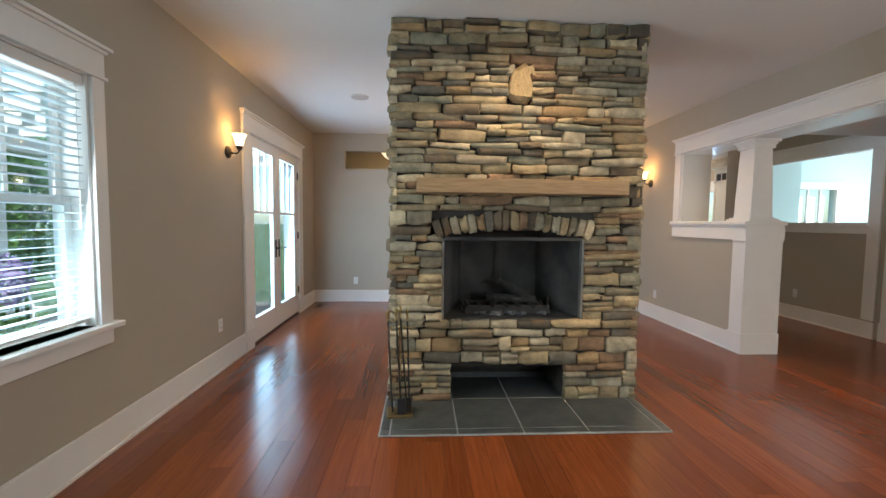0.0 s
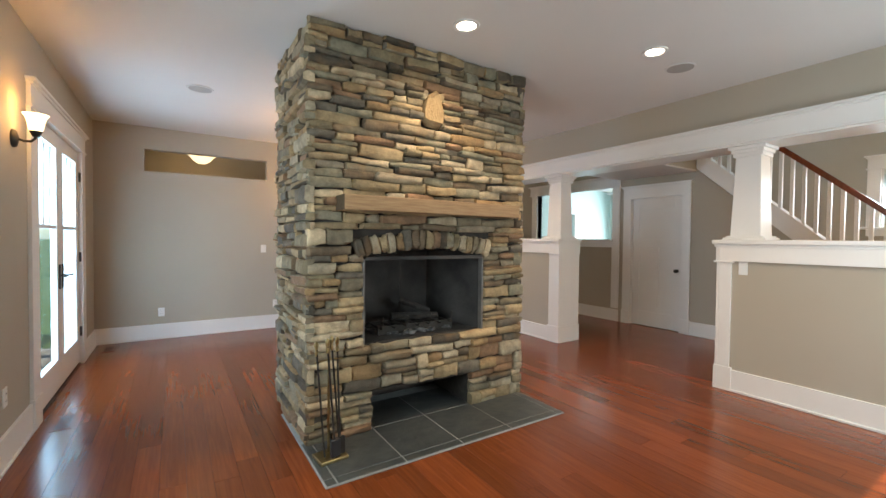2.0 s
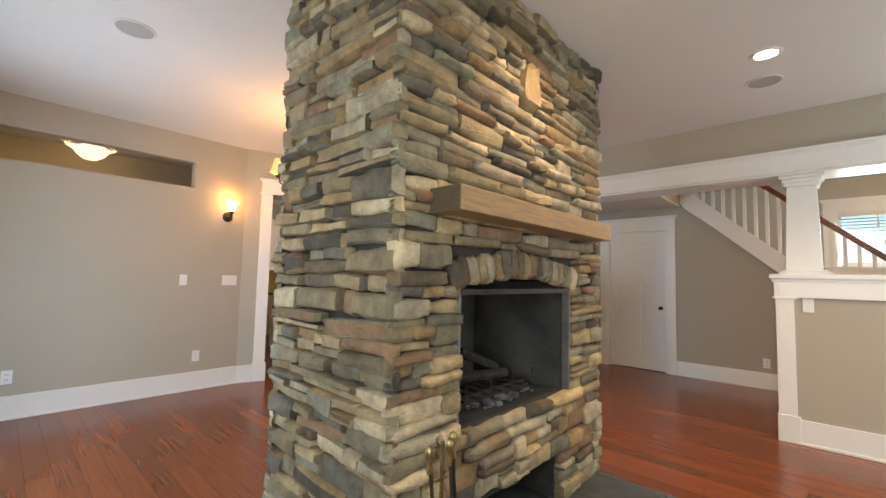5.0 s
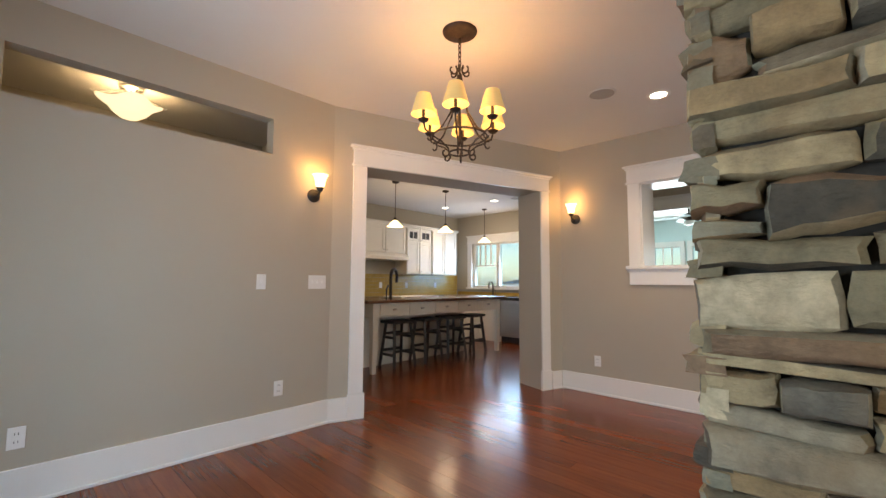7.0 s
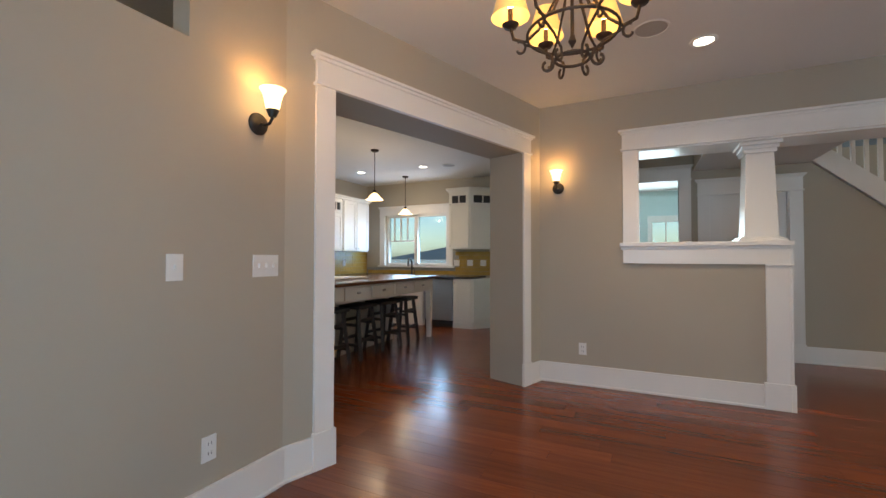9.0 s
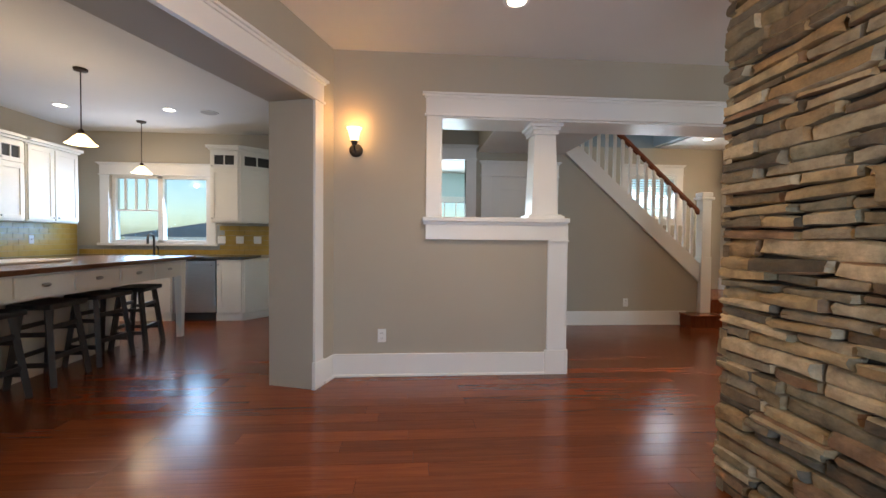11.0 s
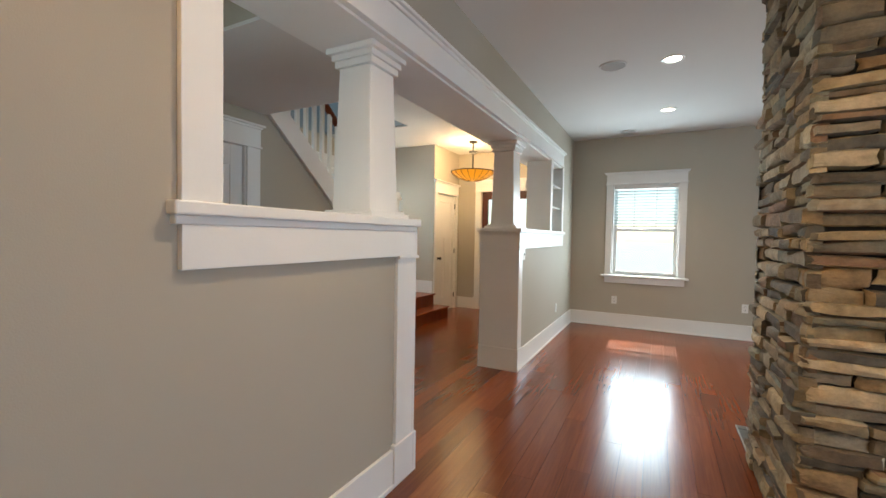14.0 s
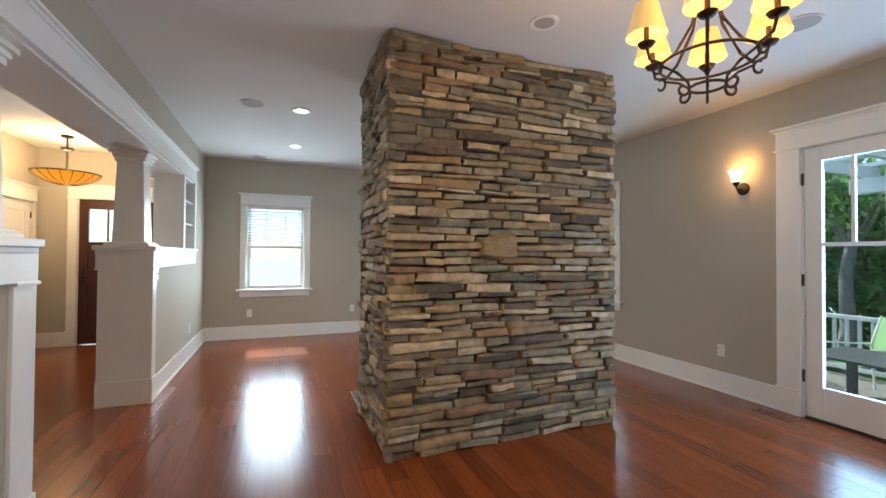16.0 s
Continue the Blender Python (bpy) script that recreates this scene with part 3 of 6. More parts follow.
def sash_window(name, f, u0, u1, z0, z1, label, muntins=2, blind_to=None, blind_tilt=0, depth=0.2, apron=True, outer=0.13):
    """A double-hung window with casing, sashes, glass and a slatted blind."""
    ob = tagged(new(name), label, "window", kind="structure")
    c = outer
    bm = bmesh.new()
    box(bm, u0 - c, u0, 0, 0.022, z0, z1, f, 0.003)
    box(bm, u1, u1 + c, 0, 0.022, z0, z1, f, 0.003)
    head_casing(bm, u0 - c, u1 + c, z1, z1 + 0.17, f)
    for a, b in ((u0, u0 + 0.018), (u1 - 0.018, u1)):
        box(bm, a, b, -depth, 0, z0, z1, f)
    box(bm, u0 + 0.018, u1 - 0.018, -depth, 0, z1 - 0.018, z1, f)
    part("window_frame", bm, WHITE, ob)
    bm = bmesh.new()
    box(bm, u0 - c - 0.05, u1 + c + 0.05, -0.10, 0.055, z0 - 0.032, z0, f, 0.005)
    part("window_sill", bm, WHITE, ob)
    bm = bmesh.new()
    box(bm, u0 - c, u1 + c, 0, 0.020, z0 - 0.12, z0 - 0.032, f, 0.003)
    part("apron", bm, WHITE, ob)
    mid = (z0 + z1) / 2
    for k, (a, b, d) in enumerate(((z0, mid + 0.02, -0.10), (mid - 0.02, z1 - 0.018, -0.14))):
        bm = bmesh.new()
        w = 0.045
        box(bm, u0 + 0.018, u0 + 0.018 + w, d - 0.035, d, a, b, f, 0.002)
        box(bm, u1 - 0.018 - w, u1 - 0.018, d - 0.035, d, a, b, f, 0.002)
        box(bm, u0 + 0.018 + w, u1 - 0.018 - w, d - 0.035, d, a, a + 0.05, f, 0.002)
        box(bm, u0 + 0.018 + w, u1 - 0.018 - w, d - 0.035, d, b - 0.045, b, f, 0.002)
        if k:
            for i in range(muntins):
                u = u0 + (u1 - u0) * (i + 1) / (muntins + 1)
                box(bm, u - 0.011, u + 0.011, d - 0.03, d - 0.005, a + 0.05, b - 0.045, f)
        s = part("sash", bm, WHITE, ob)
        pane("pane", s, (u0 + 0.06, u1 - 0.06, d - 0.020, d - 0.016, a + 0.045, b - 0.04), f)
    if blind_to is not None:
        bl = thing("window_blind", "white slatted blind hanging inside a window", "blind")
        bm = bmesh.new()
        box(bm, u0 + 0.022, u1 - 0.022, -0.075, -0.012, z1 - 0.075, z1 - 0.02, f, 0.004)
        part("headrail", bm, WHITE, bl)
        z = z1 - 0.11
        while z > blind_to + 0.02:
            bm = bmesh.new()
            m = f @ Matrix.Translation(((u0 + u1) / 2, -0.045, z)) @ Matrix.Rotation(radians(blind_tilt), 4, "X")
            h = (u1 - u0) / 2 - 0.026
            box(bm, -h, h, -0.025, 0.025, -0.0014, 0.0014, m)
            part("slat", bm, BLIND, bl)
            z -= 0.043
        bm = bmesh.new()
        box(bm, u0 + 0.026, u1 - 0.026, -0.07, -0.02, blind_to, blind_to + 0.018, f, 0.003)
        part("bottom_rail", bm, WHITE, bl)
        for u in (u0 + 0.15, u1 - 0.15):
            bm = bmesh.new()
            box(bm, u - 0.0012, u + 0.0012, -0.046, -0.0436, blind_to, z1 - 0.07, f)
            part("cord", bm, PLASTIC, bl)
        bm = bmesh.new()
        box(bm, u1 - 0.075, u1 - 0.072, -0.010, -0.007, 1.35, z1 - 0.07, f)
        part("pull_cord", bm, PLASTIC, bl)
        bm = bmesh.new()
        lathe(bm, [(0, 1.30), (0.008, 1.305), (0.006, 1.34), (0, 1.35)], 8, f @ Matrix.Translation((u1 - 0.0735, -0.0085, 0)))
        part("tassel", bm, PLASTIC, bl)
        p = f @ Vector(((u0 + u1) / 2, -0.045, z1 - 0.02))
        anchor(bl, *p)
    return ob


sash_window("window_1", FW, 1.60, 2.57, 0.76, 2.14, "white double-hung window with lowered slatted blind", 2, 0.79, 3, outer=0.09)
sash_window("window_2", FS, 2.39, 3.27, 0.78, 2.13, "white double-hung window with muntins above", 2, 1.50, 28, outer=0.085)
sash_window("window_3", wall_frame(7.2, 0, 0, 1, -1, 0), 1.10, 1.95, 1.60, 2.36, "small white stairwell window", 1, 1.75, 10)

# kitchen window: two wide lights
kw = tagged(new("window_4"), "wide white two-light kitchen window", "window", kind="structure")
bm = bmesh.new()
box(bm, 8.79, 8.92, 0, 0.022, 1.10, 2.16, FK, 0.003)
box(bm, 10.38, 10.51, 0, 0.022, 1.10, 2.16, FK, 0.003)
head_casing(bm, 8.79, 10.51, 2.16, 2.34, FK)
box(bm, 8.76, 10.54, -0.1, 0.05, 1.06, 1.10, FK, 0.004)
box(bm, 9.62, 9.70, -0.16, -0.06, 1.10, 2.16, FK, 0.003)
box(bm, 8.92, 10.38, -0.16, -0.06, 1.10, 1.15, FK, 0.003)
box(bm, 8.92, 10.38, -0.16, -0.06, 2.11, 2.16, FK, 0.003)
box(bm, 8.92, 8.97, -0.16, -0.06, 1.15, 2.11, FK, 0.003)
box(bm, 10.33, 10.38, -0.16, -0.06, 1.15, 2.11, FK, 0.003)
part("window_frame", bm, WHITE, kw)
for u in (9.89, 10.05, 10.21):
    bpart("muntin", WHITE, kw, (u - 0.012, u + 0.012, -0.13, -0.09, 1.62, 2.11), f=FK)
bpart("muntin", WHITE, kw, (9.72, 10.33, -0.13, -0.09, 1.60, 1.625), f=FK)
pane("pane", kw, (8.97, 9.62, -0.112, -0.108, 1.15, 2.11), FK)
pane("pane", kw, (9.70, 10.33, -0.112, -0.108, 1.15, 2.11), FK)

# sunroom windows
for a, b in ((4.35, 5.2), (5.65, 6.45), (6.7, 7.3)):
    sw = tagged(new("window_5"), "white sunroom window with muntins", "window", kind="structure")
    bpart("window_frame", WHITE, sw, (10.34, 10.40, a - 0.1, a, 0.9, 2.1), (10.34, 10.40, b, b + 0.1, 0.9, 2.1), (10.34, 10.40, a - 0.1, b + 0.1, 2.1, 2.24), (10.34, 10.40, a - 0.1, b + 0.1, 0.82, 0.9),
          (10.42, 10.46, a, b, 1.46, 1.5), bev=0.003)
    for i in (1, 2):
        bpart("muntin", WHITE, sw, (10.42, 10.46, a + (b - a) * i / 3 - 0.012, a + (b - a) * i / 3 + 0.012, 1.5, 2.1))
    pane("pane", sw, (10.47, 10.475, a, b, 0.9, 2.1))

for a, b in ((7.3, 7.75), (8.0, 8.8)):
    sw = tagged(new("window_6"), "white sunroom window with muntins", "window", kind="structure")
    bpart("window_frame", WHITE, sw, (a - 0.1, a, 8.14, 8.20, 0.9, 2.1), (b, b + 0.1, 8.14, 8.20, 0.9, 2.1), (a - 0.1, b + 0.1, 8.14, 8.20, 2.1, 2.24), (a - 0.1, b + 0.1, 8.14, 8.20, 0.82, 0.9), bev=0.003)
    for i in (1, 2):
        bpart("muntin", WHITE, sw, (a + (b - a) * i / 3 - 0.012, a + (b - a) * i / 3 + 0.012, 8.22, 8.26, 0.9, 2.1))
    pane("pane", sw, (a, b, 8.27, 8.275, 0.9, 2.1))

# french doors
def french_trim(bm):
    box(bm, 4.48, 4.66, 0, 0.024, 0.22, 2.28, FW, 0.003)
    box(bm, 6.36, 6.54, 0, 0.024, 0.22, 2.28, FW, 0.003)
    box(bm, 4.47, 4.66, 0, 0.032, 0, 0.22, FW, 0.004)
    box(bm, 6.36, 6.55, 0, 0.032, 0, 0.22, FW, 0.004)
    head_casing(bm, 4.48, 6.54, 2.28, 2.47, FW)
    for a, b in ((4.66, 4.675), (6.345, 6.36)):
        box(bm, a, b, -0.2, 0, 0, 2.28, FW)
    box(bm, 4.675, 6.345, -0.2, 0, 2.265, 2.28, FW)


trim("trim_french_doors", french_trim, "white casing with stepped head round french doors", "casing")
bpart("threshold", IRON, None, (4.675, 6.345, -0.2, 0.0, 0.001, 0.014), f=FW)
tagged(bpy.data.objects["threshold"], "dark metal door threshold", "threshold", kind="structure")


def french_leaf(name, u0, u1, hinge_u, handle_u):
    ob = tagged(new(name), "white glazed french door with muntined upper light, closed", "door", kind="structure")
    d0, d1, s = -0.055, -0.010, 0.12
    bm = bmesh.new()
    box(bm, u0, u0 + s, d0, d1, 0.02, 2.26, FW, 0.003)
    box(bm, u1 - s, u1, d0, d1, 0.02, 2.26, FW, 0.003)
    box(bm, u0 + s, u1 - s, d0, d1, 0.02, 0.28, FW, 0.003)
    box(bm, u0 + s, u1 - s, d0, d1, 2.14, 2.26, FW, 0.003)
    part("door_frame", bm, WHITE, ob)
    bm = bmesh.new()
    box(bm, u0 + s, u1 - s, d0 + 0.006, d1 - 0.006, 1.435, 1.465, FW, 0.002)
    part("rail", bm, WHITE, ob)
    for i in (1, 2):
        u = u0 + s + (u1 - u0 - 2 * s) * i / 3
        bpart("muntin", WHITE, ob, (u - 0.012, u + 0.012, d0 + 0.008, d1 - 0.008, 1.465, 2.14), f=FW)
    pane("pane", ob, (u0 + s, u1 - s, -0.035, -0.031, 0.28, 1.435), FW)
    pane("pane", ob, (u0 + s, u1 - s, -0.035, -0.031, 1.465, 2.14), FW)
    for z in (0.35, 1.15, 2.0):
        bm = bmesh.new()
        lathe(bm, [(0, z - 0.052), (0.010, z - 0.05), (0.010, z + 0.05), (0, z + 0.052)], 10, FW @ Matrix.Translation((hinge_u, 0.004, 0)))
        part("hinge", bm, IRON, ob)
    h = bpart("door_handle", IRON, ob, (handle_u - 0.018, handle_u + 0.018, -0.010, 0.0, 0.90, 1.12), bev=0.003, f=FW)
    bm = bmesh.new()
    q = [FW @ Vector(v) for v in ((handle_u, 0, 1.02), (handle_u, 0.05, 1.02), (handle_u + (0.03 if handle_u > hinge_u else -0.03) * -1, 0.055, 1.02), (handle_u + (0.11 if handle_u < hinge_u else -0.11), 0.05, 1.015))]
    tube(bm, [q[0], q[1], q[3]], 0.008, 8)
    part("lever", bm, IRON, h)


french_leaf("door_1", 4.678, 5.508, 4.672, 5.455)
french_leaf("door_2", 5.512, 6.342, 6.348, 5.565)


def panel_door(name, f, u0, u1, knob_u, label, material=WHITE, top=2.04, hinge_u=None, panels=None):
    ob = tagged(new(name), label, "door", kind="structure")
    w = u1 - u0
    bm = bmesh.new()
    s = 0.115
    box(bm, u0, u0 + s, -0.05, -0.010, 0.01, top, f, 0.002)
    box(bm, u1 - s, u1, -0.05, -0.010, 0.01, top, f, 0.002)
    for a, b in ((0.01, 0.24), (1.28, 1.41), (1.90, top)):
        box(bm, u0 + s, u1 - s, -0.05, -0.010, a, b, f, 0.002)
    box(bm, u0 + w / 2 - 0.05, u0 + w / 2 + 0.05, -0.05, -0.010, 0.24, 1.28, f, 0.002)
    part("door_frame", bm, material, ob)
    for a, b, c, d in ((u0 + s, u0 + w / 2 - 0.05, 0.24, 1.28), (u0 + w / 2 + 0.05, u1 - s, 0.24, 1.28), (u0 + s, u1 - s, 1.41, 1.90)):
        bpart("door_panel", material, ob, (a, b, -0.045, -0.022, c, d), f=f)
    bm = bmesh.new()
    kf = f @ Matrix.Translation((knob_u, -0.010, 0.93)) @ Matrix.Rotation(radians(-90), 4, "X")
    lathe(bm, [(0, 0), (0.028, 0), (0.028, 0.006), (0.010, 0.010), (0.010, 0.03), (0.024, 0.04), (0.028, 0.052), (0.020, 0.066), (0, 0.07)], 14, kf)
    part("door_handle", bm, IRON, ob, smooth=True)
    if hinge_u is not None:
        for z in (0.25, 1.05, 1.85):
            bm = bmesh.new()
            lathe(bm, [(0, z - 0.045), (0.009, z - 0.044), (0.009, z + 0.044), (0, z + 0.045)], 8, f @ Matrix.Translation((hinge_u, 0.0, 0)))
            part("hinge", bm, IRON, ob)
    return ob


def door_trim(f, u0, u1, top=2.05, c=0.135):
    def build(bm):
        box(bm, u0 - c, u0, 0, 0.022, 0.22, top, f, 0.003)
        box(bm, u1, u1 + c, 0, 0.022, 0.22, top, f, 0.003)
        box(bm, u0 - c - 0.01, u0, 0, 0.030, 0, 0.22, f, 0.003)
        box(bm, u1, u1 + c + 0.01, 0, 0.030, 0, 0.22, f, 0.003)
        head_casing(bm, u0 - c, u1 + c, top, top + 0.20, f)
        box(bm, u0 - 0.0, u0 + 0.012, -0.12, 0, 0, top, f)
        box(bm, u1 - 0.012, u1, -0.12, 0, 0, top, f)
        box(bm, u0 + 0.012, u1 - 0.012, -0.12, 0, top - 0.012, top, f)
    return build


trim("trim_closet_door", door_trim(FH, 3.80, 4.62, 2.09), "white casing round the closet door", "casing")
panel_door("door_3", FH @ Matrix.Translation((0, -0.02, 0)), 3.815, 4.605, 3.87, "closed white three-panel closet door under the stairs", top=2.08)
FF = wall_frame(5.96, 0, 0, 1, -1, 0)
trim("trim_foyer_door", door_trim(FF, -0.56, 0.14, c=0.09), "white casing round a foyer door", "casing")
panel_door("door_4", FF, -0.545, 0.125, 0.07, "closed white panel door in the foyer", hinge_u=-0.55)
FD = wall_frame(0, -0.70, 1, 0, 0, 1)
trim("trim_front_door", door_trim(FD, 4.55, 5.50, 2.13, 0.11), "white casing round the front door", "casing")
fd = tagged(new("door_5"), "dark mahogany front door with a four-light window", "door", kind="structure")
bpart("door_frame", DOORWOOD, fd, (4.565, 4.67, -0.07, -0.015, 0.01, 2.115), (5.38, 5.485, -0.07, -0.015, 0.01, 2.115), (4.67, 5.38, -0.07, -0.015, 0.01, 0.25), (4.67, 5.38, -0.07, -0.015, 1.34, 1.50), (4.67, 5.38, -0.07, -0.015, 1.98, 2.115),
      (4.98, 5.07, -0.07, -0.015, 0.25, 1.34), bev=0.003, f=FD)
bpart("door_panel", DOORWOOD, fd, (4.67, 4.98, -0.06, -0.03, 0.25, 1.34), f=FD)
bpart("door_panel", DOORWOOD, fd, (5.07, 5.38, -0.06, -0.03, 0.25, 1.34), f=FD)
for u in (4.90, 5.15):
    bpart("muntin", DOORWOOD, fd, (u - 0.01, u + 0.01, -0.06, -0.025, 1.50, 1.98), f=FD)
pane("pane", fd, (4.67, 5.38, -0.045, -0.041, 1.50, 1.98), FD)
hd = bpart("door_handle", IRON, fd, (5.41, 5.45, -0.015, -0.005, 0.85, 1.15), bev=0.004, f=FD)
bm = bmesh.new()
tube(bm, [FD @ Vector(v) for v in ((5.43, -0.01, 1.0), (5.43, 0.05, 0.98), (5.43, 0.05, 0.88), (5.43, -0.01, 0.86))], 0.008)
part("lever", bm, IRON, hd)


def hall_trim(bm):
    box(bm, 4.83, 4.97, 0, 0.024, 0.22, 2.31, FH, 0.003)
    head_casing(bm, 4.83, 6.95, 2.31, 2.50, FH)
    box(bm, 4.95, 6.95, -0.15, 0.05, 1.37, 1.41, FH, 0.005)
    box(bm, 4.97, 6.95, 0, 0.022, 1.27, 1.37, FH, 0.003)
    box(bm, 6.75, 6.90, 0, 0.024, 0.22, 2.31, FH, 0.003)
    box(bm, 4.955, 4.97, -0.12, 0, 1.41, 2.31, FH)
    box(bm, 6.75, 6.765, -0.12, 0, 1.41, 2.31, FH)


trim("trim_hall_opening", hall_trim, "white casing and ledge of the sunroom opening", "casing")

# ---- fireplace ----
X0, X1, Y0, Y1 = 0.235, 2.13, 3.235, 4.19
fire = thing("fireplace", "freestanding ledgestone fireplace with oak mantel and open firebox", "fireplace")
D = 0.05
a0, a1, b0, b1 = X0 + D, X1 - D, Y0 + D, Y1 - D
for q in ((a0, 0.70, b0, b1, 0, 0.27), (1.57, a1, b0, b1, 0, 0.27), (0.70, 1.57, b0 + 0.55, b1, 0, 0.27), (a0, a1, b0, b1, 0.27, 0.63),
          (a0, 0.63, b0, b1, 0.63, 1.30), (1.69, a1, b0, b1, 0.63, 1.30), (0.63, 1.69, b1 - 0.12, b1, 0.63, 1.30), (a0, a1, b0, b1, 1.30, CEILZ)):
    bpart("core", MORTAR, fire, q)

rng = random.Random(7)


def stone_mesh(seed):
    """A split ledge stone, one unit wide and high, its rough flat face towards -y."""
    r = random.Random(seed)
    bm = bmesh.new()
    xs, zs = [-0.44, -0.24, 0.03, 0.25, 0.44], [-0.31, 0.03, 0.31]
    n, k = len(xs), len(zs)
    tilt, lean = r.uniform(-0.14, 0.14), r.uniform(-0.16, 0.16)
    top, low = r.uniform(-0.13, 0.10), r.uniform(-0.10, 0.13)
    cut = [r.uniform(0.62, 1.0) for _ in range(4)]
    front = []
    for j, z in enumerate(zs):
        row = []
        for i, x in enumerate(xs):
            belly = 0.10 * (1 - (2 * x) ** 2) * (1 if j == 1 else 0)
            edge = (top if j == k - 1 else low if j == 0 else 0) * math.sin(3.0 * x + seed)
            row.append(bm.verts.new((x + r.uniform(-0.025, 0.025), -0.93 - belly + tilt * x + lean * z + r.uniform(-0.07, 0.07), z + edge + r.uniform(-0.05, 0.05))))
        front.append(row)
    for j in range(k - 1):
        for i in range(n - 1):
            bm.faces.new((front[j][i], front[j][i + 1], front[j + 1][i + 1], front[j + 1][i]))
    loop = front[0] + [front[1][n - 1]] + front[2][::-1] + [front[1][0]]

    def ring(y, sx, sz):
        return [bm.verts.new((max(-0.5, min(0.5, v.co.x * sx)), y + r.uniform(-0.05, 0.05), max(-0.5, min(0.5, v.co.z * sz * (cut[(v.co.x > 0) * 2 + (v.co.z > 0)] if abs(v.co.x) > 0.4 and abs(v.co.z) > 0.15 else 1.0))))) for v in loop]
    mid, back = ring(-0.58, 1.11, 1.5), ring(0.0, 1.08, 1.42)
    m = len(loop)
    for p, q in ((loop, mid), (mid, back)):
        for i in range(m):
            bm.faces.new((p[i], p[(i + 1) % m], q[(i + 1) % m], q[i]))
    me = finish(bm, "stone", STONE, True)
    me.set_sharp_from_angle(angle=radians(75))
    return me


STONES = [stone_mesh(s) for s in range(22)]
FACE_M = {"front": wall_frame(0, Y0 + D, 1, 0, 0, 1), "west": wall_frame(X0 + D, 0, 0, 1, 1, 0), "back": wall_frame(0, Y1 - D, -1, 0, 0, -1), "east": wall_frame(X1 - D, 0, 0, 1, -1, 0)}
stone_list = []


def courses(face, u0, u1, z0, z1, thick=(0.035, 0.115), mode=0.055, wide=1.0):
    """Fills a rectangle with uneven rows of ledge stones."""
    z = z0
    while z < z1 - 1e-4:
        h = rng.triangular(thick[0], thick[1], mode)
        if z1 - (z + h) < 0.03:
            h = z1 - z
        u = u0
        while u < u1 - 1e-4:
            w = wide * rng.triangular(0.08, 0.46, 0.20) * (1.0 if h < 0.08 else 0.85)
            if u1 - (u + w) < 0.07:
                w = u1 - u
            if h > 0.075 and rng.random() < 0.55 and w > 0.12:
                c = rng.uniform(0.35, 0.65) * h
                stone_list.append((face, u, w, z, c))
                if w > 0.22 and rng.random() < 0.5:
                    g = rng.uniform(0.35, 0.65) * w
                    stone_list.append((face, u, g, z + c, h - c))
                    stone_list.append((face, u + g, w - g, z + c, h - c))
                else:
                    stone_list.append((face, u, w, z + c, h - c))
            else:
                stone_list.append((face, u, w, z, h))
            u += w
        z += h


courses("front", X0, 0.70, 0.0, 0.285)
courses("front", 1.57, X1, 0.0, 0.285)
courses("front", X0, X1, 0.285, 0.62, (0.05, 0.13))
courses("front", X0, 0.625, 0.62, 1.27)
courses("front", 1.695, X1, 0.62, 1.27)
courses("front", X0, 0.545, 1.27, 1.44)
courses("front", 1.775, X1, 1.27, 1.44)
courses("front", X0, X1, 1.44, 1.56, (0.04, 0.08))
courses("front", X0, X1, 1.56, 2.22)
courses("front", X0, 1.10, 2.22, 2.52)
courses("front", 1.265, X1, 2.22, 2.52)
courses("front", X0, X1, 2.52, CEILZ - 0.002)
courses("west", Y0, Y1, 0.0, CEILZ - 0.002, (0.045, 0.13), 0.075, 1.25)
courses("back", -X1, -X0, 0.0, CEILZ - 0.002, (0.03, 0.09), 0.05, 1.25)
courses("east", Y0, Y1, 0.0, CEILZ - 0.002)
joined = bmesh.new()
count = 0
for face, u, w, z, h in stone_list:
    proud = D + rng.uniform(-0.016, 0.028)
    m = FACE_M[face] @ Matrix.Translation((u + w / 2, 0, z + h / 2 + rng.uniform(-0.006, 0.006))) @ Matrix.Rotation(radians(rng.uniform(-2.6, 2.6)), 4, "Y") @ Matrix.Diagonal((w + 0.003, proud, h * rng.uniform(1.06, 1.22), 1))
    me = rng.choice(STONES)
    near = face == "front" or (face == "west" and z < 2.3)
    if near and count < 300:
        count += 1
        ob = new("stone", me)
        ob.parent = fire
        ob.matrix_basis = m
    else:
        tmp = bmesh.new()
        tmp.from_mesh(me)
        tmp.transform(m)
        vm = {}
        for v in tmp.verts:
            vm[v.index] = joined.verts.new(v.co)
        for fc in tmp.faces:
            joined.faces.new([vm[v.index] for v in fc.verts]).smooth = True
        tmp.free()
rest = part("stonework", joined, STONEJ, fire, "stacked ledge stones", smooth=True)
rest["kind"] = "stuff"

